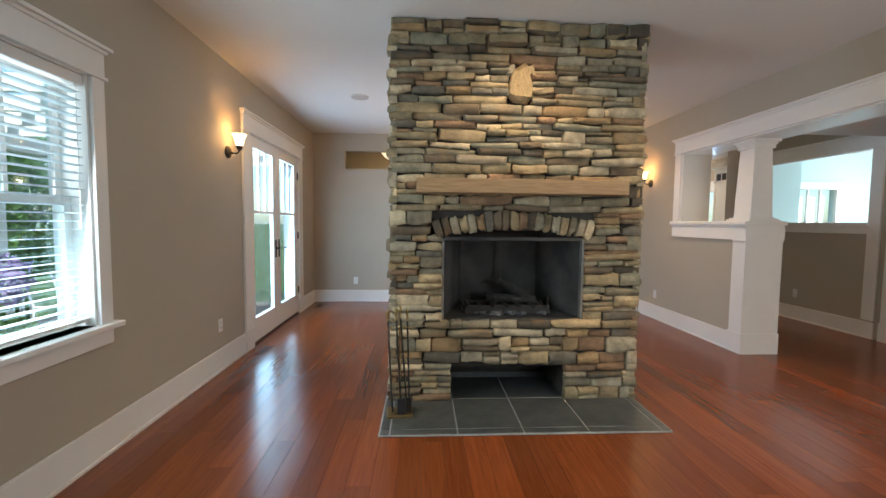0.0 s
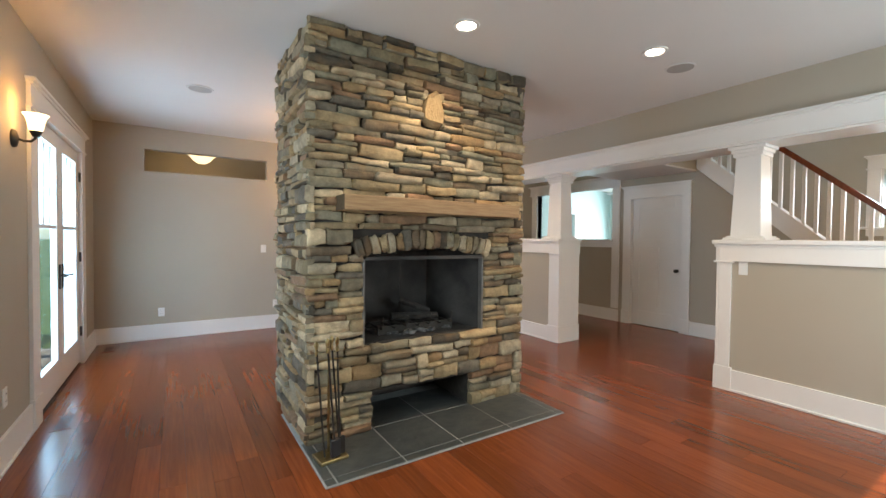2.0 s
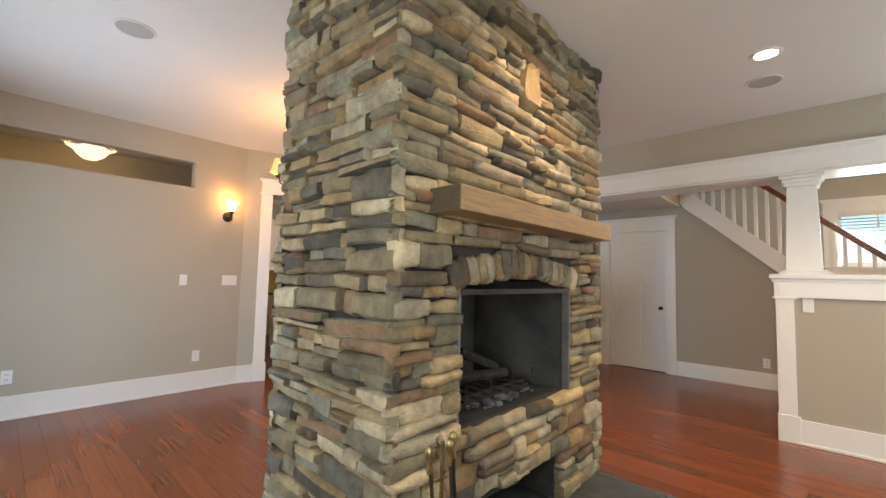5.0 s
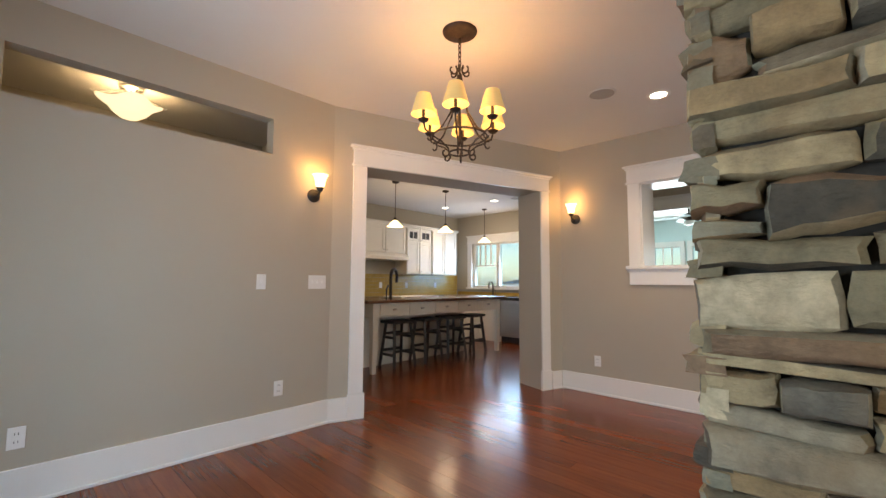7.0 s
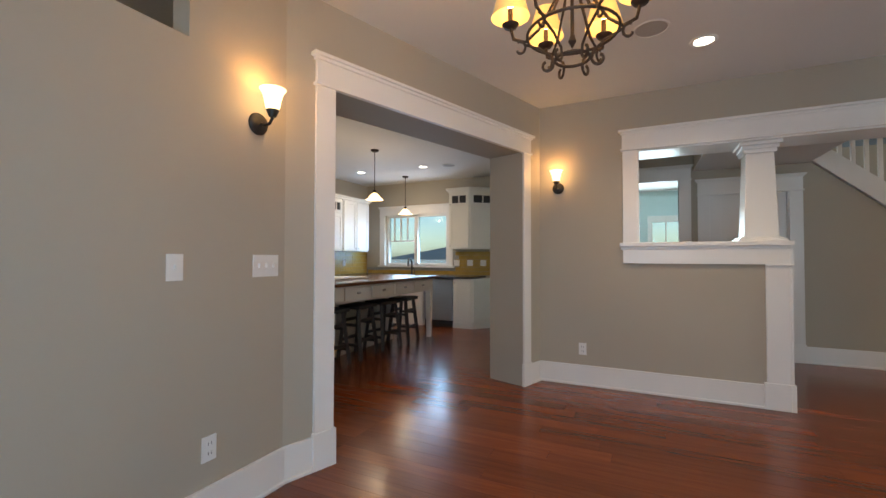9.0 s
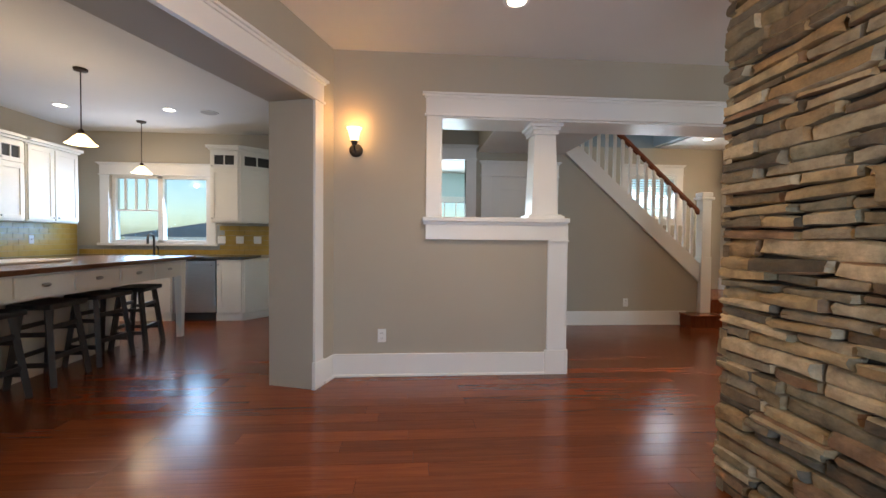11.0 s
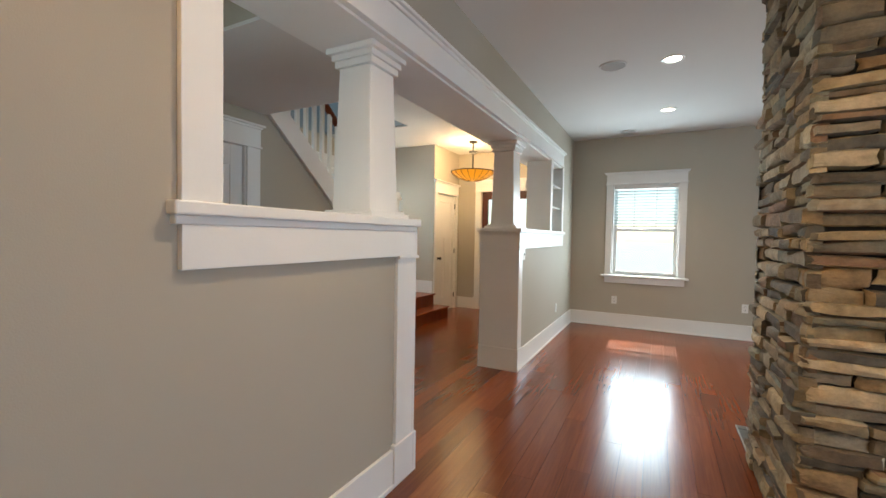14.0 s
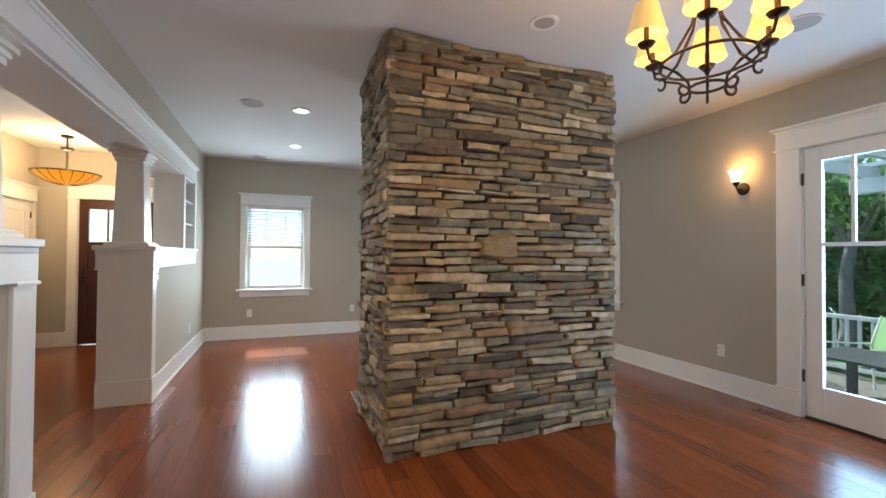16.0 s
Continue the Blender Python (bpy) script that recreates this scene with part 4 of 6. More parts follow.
# tall pointed stone above the mantel
tmp = bmesh.new()
tmp.from_mesh(STONES[3])
for v in tmp.verts:
    v.co.x *= 1.0 - 0.62 * max(0.0, v.co.z * 2) if v.co.z > 0 else 1.0 - 0.15 * abs(v.co.z)
key = new("stone", finish(tmp, "pointed_stone", OCHRE, True))
key.parent = fire
key.data.materials.clear()
key.data.materials.append(OCHRE)
key.matrix_basis = FACE_M["front"] @ Matrix.Translation((1.183, 0, 2.37)) @ Matrix.Diagonal((0.185, D + 0.02, 0.31, 1))
for u, w, z, h in ((1.11, 0.06, 2.44, 0.08), (1.255, 0.06, 2.44, 0.08)):
    ob = new("stone", STONES[5])
    ob.parent = fire
    ob.matrix_basis = FACE_M["front"] @ Matrix.Translation((u, 0, z + h / 2)) @ Matrix.Diagonal((w, D, h, 1))

# blocky ochre stone in the back face
ob = new("stone", key.data.copy())
ob.parent = fire
for v in ob.data.vertices:
    v.co.x /= max(0.4, 1.0 - 0.62 * max(0.0, v.co.z * 2) if v.co.z > 0 else 1.0 - 0.15 * abs(v.co.z))
ob.matrix_basis = FACE_M["back"] @ Matrix.Translation((-1.308, 0, 1.395)) @ Matrix.Diagonal((0.29, D + 0.035, 0.21, 1))

# arch of upright stones over the firebox
N = 19
for i in range(N):
    t = (i + 0.5) / N
    u = 0.56 + (1.76 - 0.56) * t
    lift = 0.085 * (1 - (2 * t - 1) ** 2)
    w = 1.2 / N
    hh = 0.155 + rng.uniform(-0.008, 0.01)
    m = FACE_M["front"] @ Matrix.Translation((u, 0, 1.215 + lift + hh / 2)) @ Matrix.Rotation(radians((t - 0.5) * 38), 4, "Y") @ Matrix.Diagonal((w * rng.uniform(0.9, 1.08), D + rng.uniform(0.0, 0.02), hh, 1))
    ob = new("arch_stone", rng.choice(STONES))
    ob.parent = fire
    ob.matrix_basis = m

bm = bmesh.new()
box(bm, 0.43, 1.95, 3.085, Y0 + 0.06, 1.565, 1.668, bev=0.006)
for v in bm.verts:
    v.co += Vector((0, 0, 1)) * 0.004 * noise.noise(v.co * 5)
mantel = part("mantel", bm, OAK, fire, "rough-sawn oak mantel beam with dark end grain")
mantel.data.materials.append(ENDGRAIN)
for q in mantel.data.polygons:
    if abs(q.normal.x) > 0.8:
        q.material_index = 1
# firebox
bm = bmesh.new()
P = [(0.635, Y0 + 0.07), (1.685, Y0 + 0.07), (1.50, Y0 + 0.62), (0.82, Y0 + 0.62)]
lo = [bm.verts.new((x, y, 0.635)) for x, y in P]
hi = [bm.verts.new((x, y, 1.29)) for x, y in P]
bm.faces.new(lo)
bm.faces.new(hi)
for i in (1, 2, 3):
    bm.faces.new((lo[i], lo[(i + 1) % 4], hi[(i + 1) % 4], hi[i]))
part("firebox", bm, SOOT, fire, "soot-blackened firebox lining")
for a, b in ((0.622, 0.640), (1.680, 1.698)):
    bpart("edge_strip", STEEL_GREY, fire, (a, b, Y0 + 0.012, Y0 + 0.06, 0.625, 1.235), bev=0.002)
bpart("damper_bar", SOOT, fire, (0.64, 1.68, Y0 + 0.01, Y0 + 0.05, 1.225, 1.25))
bpart("poker_rod", IRON, fire, (1.16, 1.168, Y0 + 0.5, Y0 + 0.508, 0.75, 1.22))
bm = bmesh.new()
box(bm, 0.70, 1.57, Y0 + 0.04, Y0 + 0.60, 0.262, 0.28)
part("lintel", bm, IRON, fire)
# grate, logs and ash stand in the firebox
gr = thing("fire_grate", "black iron fire grate with ash in the firebox", "fire grate")
for i in range(7):
    x = 0.84 + i * 0.105
    bm = bmesh.new()
    tube(bm, [(x, Y0 + 0.14, 0.78 if i in (0, 2, 4, 6) else 0.70), (x, Y0 + 0.15, 0.69), (x, Y0 + 0.46, 0.69)], 0.009, 6)
    part("bar", bm, IRON, gr)
bpart("cross_bar", IRON, gr, (0.82, 1.50, Y0 + 0.19, Y0 + 0.205, 0.636, 0.70), (0.82, 1.50, Y0 + 0.40, Y0 + 0.415, 0.636, 0.70))
anchor(gr, 1.16, Y0 + 0.3, 0.636)
r2 = random.Random(5)
ash = bmesh.new()
for i in range(140):
    x, y, s = r2.gauss(1.15, 0.2), r2.uniform(Y0 + 0.12, Y0 + 0.5), r2.uniform(0.008, 0.03)
    x = max(0.82, min(1.5, x))
    box(ash, -s, s, -s * 0.7, s * 0.7, -s * 0.4, s * 0.4, Matrix.Translation((x, y, 0.640 + s * 0.4)) @ Matrix.Rotation(r2.uniform(0, 6), 4, "Z"))
tagged(part("ash_bed", ash, ASH), "grey ash and burnt bits on the firebox floor", "ash", kind="stuff")
for i, (p, q, r) in enumerate((((1.02, Y0 + 0.38, 0.74), (1.42, Y0 + 0.30, 0.73), 0.035), ((1.12, Y0 + 0.42, 0.86), (1.36, Y0 + 0.33, 0.76), 0.03))):
    bm = bmesh.new()
    P0, Q0 = Vector(p), Vector(q)
    tube(bm, [P0.lerp(Q0, k / 5) + Vector((0, 0, 0.008 * r2.uniform(-1, 1))) for k in range(6)], r, 9, r * 0.8)
    tagged(part("log", bm, CHAR), "charred log lying on the fire grate", "log")

# hearth
he = tagged(new("hearth"), "dark slate tile hearth flush with the floor", "hearth", kind="structure")
bpart("grout_bed", GROUT, he, (0.205, 2.12, 2.725, 3.86, 0.002, 0.010))
for a, b, c, d in ((0.28, 0.705, 2.803, 3.30), (0.715, 1.135, 2.803, 3.255), (1.145, 1.565, 2.803, 3.255), (1.575, 2.05, 2.803, 3.30), (0.715, 1.135, 3.265, 3.70), (1.145, 1.565, 3.265, 3.70),
                   (0.28, 0.705, 2.735, 2.795), (0.715, 1.135, 2.735, 2.795), (1.145, 1.565, 2.735, 2.795), (1.575, 2.05, 2.735, 2.795), (0.215, 0.27, 2.735, 2.795), (0.215, 0.27, 2.803, 3.28), (2.06, 2.112, 2.735, 2.795), (2.06, 2.112, 2.803, 3.28)):
    bpart("tile", SLATE, he, (a, b, c, d, 0.004, 0.0135), bev=0.0015)

# ---- floor planks ----
floor = tagged(new("floor"), "glossy reddish cherry plank floor", "floor", kind="structure")
bm = bmesh.new()
box(bm, -0.5, 0.5, -0.5, 0.5, -1, 0)
PLANK = finish(bm, "plank", FLOOR)
rp = random.Random(11)
PW = 5.19 / 40


def plank_rows(x0, x1, y0, y1, low, high):
    n = round((x1 - x0) / PW)
    for i in range(n):
        y = y0 - rp.uniform(0, 1.2)
        while y < y1:
            ln = rp.uniform(low, high)
            a, b = max(y, y0), min(y + ln, y1)
            if b - a > 0.02:
                yield x0 + i * PW, a, b
            y += ln


for x, a, b in plank_rows(XW, XE, YS, YN + 0.0, 1.0, 2.3):
    ob = new("plank", PLANK)
    ob.parent = floor
    ob.matrix_basis = Matrix.LocRotScale((x + PW / 2, (a + b) / 2, 0), None, (PW - 0.0016, b - a - 0.0016, 0.011))
me_v, me_f = [], []
for x0, x1, y0, y1 in ((XE, XE + 13 * PW, -0.90, 7.4), (XE + 13 * PW, XE + 50 * PW, -0.90, 11.0), (1.25, XE, YN, 11.0), (XE, XE + 13 * PW, 7.4, 11.0), (-1.5, 1.25, YN, 8.9)):
    for x, a, b in plank_rows(x0, x1, y0, y1, 0.9, 2.3):
        k = len(me_v)
        x2 = min(x + PW, x1)
        me_v += [(x + 0.0008, a + 0.0008, 0), (x2 - 0.0008, a + 0.0008, 0), (x2 - 0.0008, b - 0.0008, 0), (x + 0.0008, b - 0.0008, 0)]
        me_v += [(p, q, -0.011) for p, q, _ in me_v[k:k + 4]]
        me_f += [(k, k + 1, k + 2, k + 3), (k, k + 4, k + 5, k + 1), (k + 1, k + 5, k + 6, k + 2), (k + 2, k + 6, k + 7, k + 3), (k + 3, k + 7, k + 4, k)]
me = bpy.data.meshes.new("planking")
me.from_pydata(me_v, [], me_f)
me.materials.append(FLOORJ)
pk = new("planking", me)
pk.parent = floor
pk["kind"] = "stuff"

# ---- stairs and hall ----
SL = 0.90


def zs(y):
    return 2.45 + SL * (y - 3.60)


def prism(bm, x0, x1, pts):
    """A slab between x0 and x1 whose outline in y and z is given."""
    a = [bm.verts.new((x0, y, z)) for y, z in pts]
    b = [bm.verts.new((x1, y, z)) for y, z in pts]
    bm.faces.new(a)
    bm.faces.new(b)
    for i in range(len(pts)):
        j = (i + 1) % len(pts)
        bm.faces.new((a[i], a[j], b[j], b[i]))


bm = bmesh.new()
prism(bm, XH, XH + 0.12, [(1.56, 0), (3.60, 0), (3.60, 2.43), (1.56, zs(1.56))])
tagged(part("wall_under_stairs", bm, PAINT), "greige triangular wall under the stairs", "wall", kind="structure")
setting("wall_soffit", PAINT, [(4.23, 7.2, 4.70, 4.80, 2.43, CEILZ), (4.23, 7.2, 3.60, 3.70, 2.43, CEILZ)], "greige faces of the dropped soffit", "wall")
setting("ceiling_soffit", CEIL, [(4.23, 7.2, 3.60, 4.80, 2.41, 2.43)], "white lowered hall ceiling", "ceiling")
stairs = tagged(new("stairs"), "cherry-treaded stairs with white balusters and dark rail", "stairs", kind="structure")
bpart("tread", CHERRY, stairs, (5.63, 6.10, 0.26, 1.86, 0.155, 0.18), bev=0.008)
bpart("riser", CHERRY, stairs, (5.66, 5.92, 0.26, 1.84, 0.0, 0.155))
bpart("tread", CHERRY, stairs, (5.90, 7.2, 0.24, 1.50, 0.335, 0.36), bev=0.008)
bpart("riser", CHERRY, stairs, (5.93, 6.0, 0.26, 1.50, 0.18, 0.335))
n = 10
for i in range(n):
    y = 1.55 + i * 0.215
    z = 0.36 + (i + 1) * 0.185
    bpart("tread", CHERRY, stairs, (6.05, 7.2, y - 0.02, y + 0.235, z - 0.025, z), bev=0.006)
    bpart("riser", WHITE, stairs, (6.05, 7.2, y, y + 0.02, z - 0.185, z - 0.025))
bm = bmesh.new()
prism(bm, XH - 0.03, XH + 0.13, [(1.56, zs(1.56)), (3.595, zs(3.595)), (3.595, zs(3.595) + 0.27), (1.56, zs(1.56) + 0.27)])
part("stringer", bm, WHITE, stairs)
bm = bmesh.new()
box(bm, XH - 0.055, XH + 0.075, 1.425, 1.56, 0.18, 1.86, bev=0.004)
box(bm, XH - 0.065, XH + 0.085, 1.415, 1.57, 0.18, 0.98, bev=0.004)
box(bm, XH - 0.085, XH + 0.105, 1.395, 1.59, 1.80, 1.84, bev=0.006)
box(bm, XH - 0.07, XH + 0.09, 1.41, 1.575, 1.84, 1.91, bev=0.012)
part("newel_post", bm, WHITE, stairs)
y = 1.66
while y < 3.56:
    bpart("baluster", WHITE, stairs, (XH + 0.005, XH + 0.043, y - 0.019, y + 0.019, zs(y) + 0.25, min(zs(y) + 1.0, 3.2)), bev=0.002)
    y += 0.118
bm = bmesh.new()
prism(bm, XH - 0.012, XH + 0.06, [(1.56, zs(1.56) + 0.97), (3.59, zs(3.59) + 0.97), (3.59, zs(3.59) + 1.05), (1.56, zs(1.56) + 1.05)])
bmesh.ops.bevel(bm, geom=list(bm.edges), offset=0.014, segments=2, affect="EDGES")
part("handrail", bm, CHERRY, stairs, "dark red-brown wooden handrail")

# ---- electrical plates ----


def outlet(f, u, z):
    ob = thing("outlet", "white duplex socket plate on a painted wall", "socket", "wall sockets")
    bpart("plate", PLASTIC, ob, (u - 0.036, u + 0.036, 0, 0.006, z - 0.058, z + 0.058), bev=0.002, f=f)
    for dz in (-0.022, 0.022):
        s = bpart("receptacle", PLASTIC, ob, (u - 0.017, u + 0.017, 0.006, 0.009, z + dz - 0.015, z + dz + 0.015), bev=0.001, f=f)
        bpart("slot", DARKSLOT, s, (u - 0.009, u - 0.006, 0.009, 0.0096, z + dz - 0.005, z + dz + 0.008), (u + 0.006, u + 0.009, 0.009, 0.0096, z + dz - 0.005, z + dz + 0.008), f=f)
    anchor(ob, *(f @ Vector((u, 0, z))))


def switch(f, u, z, gangs=1):
    ob = thing("light_switch", "white switch plate with %d toggle%s on a painted wall" % (gangs, "s" if gangs > 1 else ""), "switch")
    w = 0.036 + 0.023 * (gangs - 1)
    bpart("plate", PLASTIC, ob, (u - w, u + w, 0, 0.006, z - 0.058, z + 0.058), bev=0.002, f=f)
    for i in range(gangs):
        c = u + (i - (gangs - 1) / 2) * 0.046
        bpart("toggle", PLASTIC, ob, (c - 0.006, c + 0.006, 0.006, 0.018, z - 0.010, z + 0.012), bev=0.001, f=f)
    anchor(ob, *(f @ Vector((u, 0, z))))


for f, u, z in ((FN, -0.64, 0.36), (FN, 0.81, 0.37), (FE, 5.96, 0.357), (FE, 0.62, 0.37), (FS, 3.21, 0.40), (FS, 1.60, 0.42), (FW, 3.97, 0.41), (FH, 2.65, 0.32), (FH, 5.9, 0.38)):
    outlet(f, u, z)
switch(FN, 0.64, 1.21)
switch(FN, 1.12, 1.21, 3)
switch(FE, 2.18, 1.143)
switch(wall_frame(0, 0.24, 1, 0, 0, 1), 6.35, 1.45, 2)

# ---- ceiling fittings ----


def downlight(x, y, watts=30, lit=True):
    ob = thing("downlight", "round recessed ceiling light with white ring, lit", "ceiling light", "recessed lights")
    bm = bmesh.new()
    lathe(bm, [(0.062, -0.001), (0.066, -0.007), (0.088, -0.006), (0.092, -0.0005)], 28)
    part("trim_ring", bm, PLASTIC, ob, smooth=True)
    bm = bmesh.new()
    lathe(bm, [(0, -0.003), (0.064, -0.003), (0.064, -0.0008), (0, -0.0008)], 24)
    part("lens", bm, CAN if lit else SPEAKER, ob)
    ob.location = (x, y, CEILZ)
    if lit:
        down("downlight_lamp", (x, y, CEILZ - 0.02), watts, SOFT, 130, 0.05)


for x, y, w in ((1.17, 2.80, 85), (2.58, 2.31, 66), (2.59, 0.80, 60), (3.00, 5.01, 78), (5.71, 10.06, 34), (5.77, 8.80, 36), (6.46, 1.06, 30)):
    downlight(x, y, w)
downlight(1.23, 4.62, lit=False)


def speaker(x, y):
    ob = thing("ceiling_speaker", "round grey-white speaker grille flush in the ceiling", "speaker", "ceiling speakers")
    bm = bmesh.new()
    lathe(bm, [(0.115, -0.0005), (0.115, -0.006), (0.105, -0.008), (0.10, -0.005)], 32)
    part("rim", bm, CEIL, ob)
    bm = bmesh.new()
    lathe(bm, [(0.10, -0.005), (0, -0.006)], 32)
    part("grille", bm, SPEAKER, ob)
    ob.location = (x, y, CEILZ)


for x, y in ((3.04, 2.36), (-0.27, 5.22), (2.66, 5.355), (3.07, -0.10), (5.85, 8.35)):
    speaker(x, y)
# floor vents
for x, y in ((-1.17, 4.55), (-1.16, 6.9)):
    v = thing("floor_vent", "narrow wooden floor register set in planks", "vent", "floor vents")
    bpart("frame", CHERRY, v, (-0.06, 0.06, -0.15, 0.15, 0.0005, 0.004))
    for i in range(9):
        bpart("slot", DARKSLOT, v, (-0.04, 0.04, -0.125 + i * 0.029, -0.112 + i * 0.029, 0.004, 0.0048))
    v.location = (x, y, 0)

# ---- wall sconces ----


def sconce(f, u, z):
    ob = thing("wall_sconce", "dark bronze wall lamp with lit frosted bell shade", "wall lamp", "wall sconces")
    g = f @ Matrix.Translation((u, 0, z))
    bm = bmesh.new()
    lathe(bm, [(0, 0.028), (0.022, 0.026), (0.052, 0.016), (0.058, 0.006), (0.058, 0.0)], 24, g @ Matrix.Rotation(radians(-90), 4, "X"))
    part("backplate", bm, IRON, ob, smooth=True)
    bm = bmesh.new()
    tube(bm, [g @ Vector(p) for p in ((0, 0.02, 0), (0, 0.05, -0.012), (0, 0.085, -0.010), (0, 0.105, 0.012), (0, 0.108, 0.04))], 0.008, 8)
    part("arm", bm, IRON, ob, smooth=True)
    bm = bmesh.new()
    lathe(bm, [(0, 0.02), (0.018, 0.022), (0.030, 0.05), (0.032, 0.058)], 18, g @ Matrix.Translation((0, 0.108, 0)))
    part("cup", bm, IRON, ob, smooth=True)
    bm = bmesh.new()
    lathe(bm, [(0.030, 0.056), (0.036, 0.075), (0.042, 0.11), (0.052, 0.145), (0.066, 0.165), (0.063, 0.165), (0.048, 0.143), (0.038, 0.11), (0.031, 0.075)], 24, g @ Matrix.Translation((0, 0.108, 0)))
    s = part("shade", bm, GLOWGLASS, ob, "lit frosted white glass bell shade", smooth=True)
    s.visible_shadow = False
    anchor(ob, *(g @ Vector((0, 0, 0))))
    lamp("sconce_lamp", g @ Vector((0, 0.108, 0.15)), 3.0, WARM, 0.03)


sconce(FW, 4.19, 1.99)
sconce(FN, 1.06, 1.955)
sconce(FE, 6.19, 1.965)

# ---- chandelier ----
ch = thing("chandelier", "rust-brown wrought iron chandelier with six lit parchment shades", "chandelier")
bm = bmesh.new()
lathe(bm, [(0, -0.045), (0.02, -0.042), (0.045, -0.03), (0.105, -0.022), (0.125, -0.012), (0.13, 0)], 30)
part("canopy", bm, BRONZE, ch, smooth=True)
z = -0.05
k = 0
while z > -0.22:
    bm = bmesh.new()
    pts = [Vector((0.011 * math.cos(a), 0, z - 0.018 + 0.020 * math.sin(a))) for a in [TAU * i / 12 for i in range(13)]]
    if k % 2:
        pts = [Vector((0, p.x, p.z)) for p in pts]
    tube(bm, pts, 0.0035, 6)
    part("chain_link", bm, BRONZE, ch)
    z -= 0.030
    k += 1
bm = bmesh.new()
lathe(bm, [(0, -0.22), (0.010, -0.225), (0.008, -0.30), (0.016, -0.34), (0.008, -0.40), (0.008, -0.72), (0.018, -0.75), (0, -0.78)], 12)
part("stem", bm, BRONZE, ch, smooth=True)


def scroll(p0, out, up, r, turns, start):
    return [p0 + (out * math.cos(start + a) + up * math.sin(start + a)) * r * (1 - 0.55 * a / (turns * TAU)) for a in [turns * TAU * i / 18 for i in range(19)]]


for i in range(6):
    a = TAU * i / 6 + 0.63
    d = Vector((math.cos(a), math.sin(a), 0))
    u = Vector((0, 0, 1))
    bm = bmesh.new()
    tube(bm, [d * 0.012 + u * -0.30, d * 0.03 + u * -0.40, d * 0.07 + u * -0.56, d * 0.15 + u * -0.68, d * 0.21 + u * -0.72, d * 0.265 + u * -0.70, d * 0.28 + u * -0.645], 0.0075, 8)
    arm = part("arm", bm, BRONZE, ch, smooth=True)
    bm = bmesh.new()
    tube(bm, scroll(d * 0.055 + u * -0.27, d, u, 0.038, 0.8, 2.2), 0.006, 6)
    part("scroll", bm, BRONZE, ch)
    bm = bmesh.new()
    tube(bm, [d * 0.20 + u * -0.71, d * 0.215 + u * -0.73, d * 0.14 + u * -0.76, d * 0.088 + u * -0.80, d * 0.082 + u * -0.83] + scroll(d * 0.112 + u * -0.83, d, u, 0.030, 0.7, math.pi), 0.0065, 6)
    part("scroll", bm, BRONZE, ch)
    bm = bmesh.new()
    tube(bm, scroll(d * 0.235 + u * -0.745, d, u, 0.032, 0.75, 1.2), 0.006, 6)
    part("scroll", bm, BRONZE, ch)
    at = Matrix.Translation(d * 0.28 + u * -0.13)
    bm = bmesh.new()
    lathe(bm, [(0, -0.525), (0.028, -0.52), (0.040, -0.505), (0.030, -0.50), (0.012, -0.495), (0.012, -0.44), (0, -0.438)], 16, at)
    part("candle_cup", bm, BRONZE, ch, smooth=True)
    bm = bmesh.new()
    lathe(bm, [(0.090, -0.475), (0.050, -0.342)], 26, at)
    sh = part("shade", bm, SHADE, ch, "lit cream parchment cone shade", smooth=True)
    sh.visible_shadow = False
    bm = bmesh.new()
    lathe(bm, [(0, -0.44), (0.012, -0.43), (0.020, -0.405), (0.012, -0.375), (0, -0.365)], 12, at)
    bu = part("bulb", bm, BULB, ch, "glowing bulb", smooth=True)
    bu.visible_shadow = False
    lamp("chandelier_lamp", Vector((1.18, 5.66, CEILZ)) + d * 0.24 + u * -0.51, 3.5, WARM, 0.02)
for r, zz in ((0.20, -0.715), (0.075, -0.82)):
    bm = bmesh.new()
    tube(bm, [Vector((r * math.cos(TAU * i / 36), r * math.sin(TAU * i / 36), zz)) for i in range(37)], 0.0065, 6)
    part("ring", bm, BRONZE, ch)
ch.location = (1.18, 5.66, CEILZ)
ch.scale = (0.86, 0.86, 0.97)

# ---- corridor lamp behind the slot ----
nl = thing("flush_lamp", "semi-flush ceiling lamp with lit scalloped glass bowl", "ceiling lamp")
bm = bmesh.new()
lathe(bm, [(0.085, 0), (0.08, -0.03), (0.03, -0.045), (0.01, -0.05), (0.01, -0.10), (0, -0.10)], 20)
part("canopy", bm, NICKEL, nl, smooth=True)
bm = bmesh.new()
N2 = 32
rings = []
for r, z in ((0.0, -0.225), (0.06, -0.22), (0.11, -0.19), (0.15, -0.145), (0.20, -0.12)):
    rings.append([bm.verts.new(((r + 0.02 * (r / 0.2) ** 2 * math.cos(4 * TAU * i / N2)) * math.cos(TAU * i / N2), (r + 0.02 * (r / 0.2) ** 2 * math.cos(4 * TAU * i / N2)) * math.sin(TAU * i / N2), z + 0.012 * (r / 0.2) ** 2 * math.cos(4 * TAU * i / N2))) for i in range(N2)] if r else [bm.verts.new((0, 0, z))])
for a, b in zip(rings, rings[1:]):
    for i in range(N2):
        q = list(dict.fromkeys([a[i % len(a)], a[(i + 1) % len(a)], b[(i + 1) % N2], b[i]]))
        bm.faces.new(q)
s = part("glass_bowl", bm, NICHEGLASS, nl, "lit white glass bowl", smooth=True)
s.visible_shadow = False
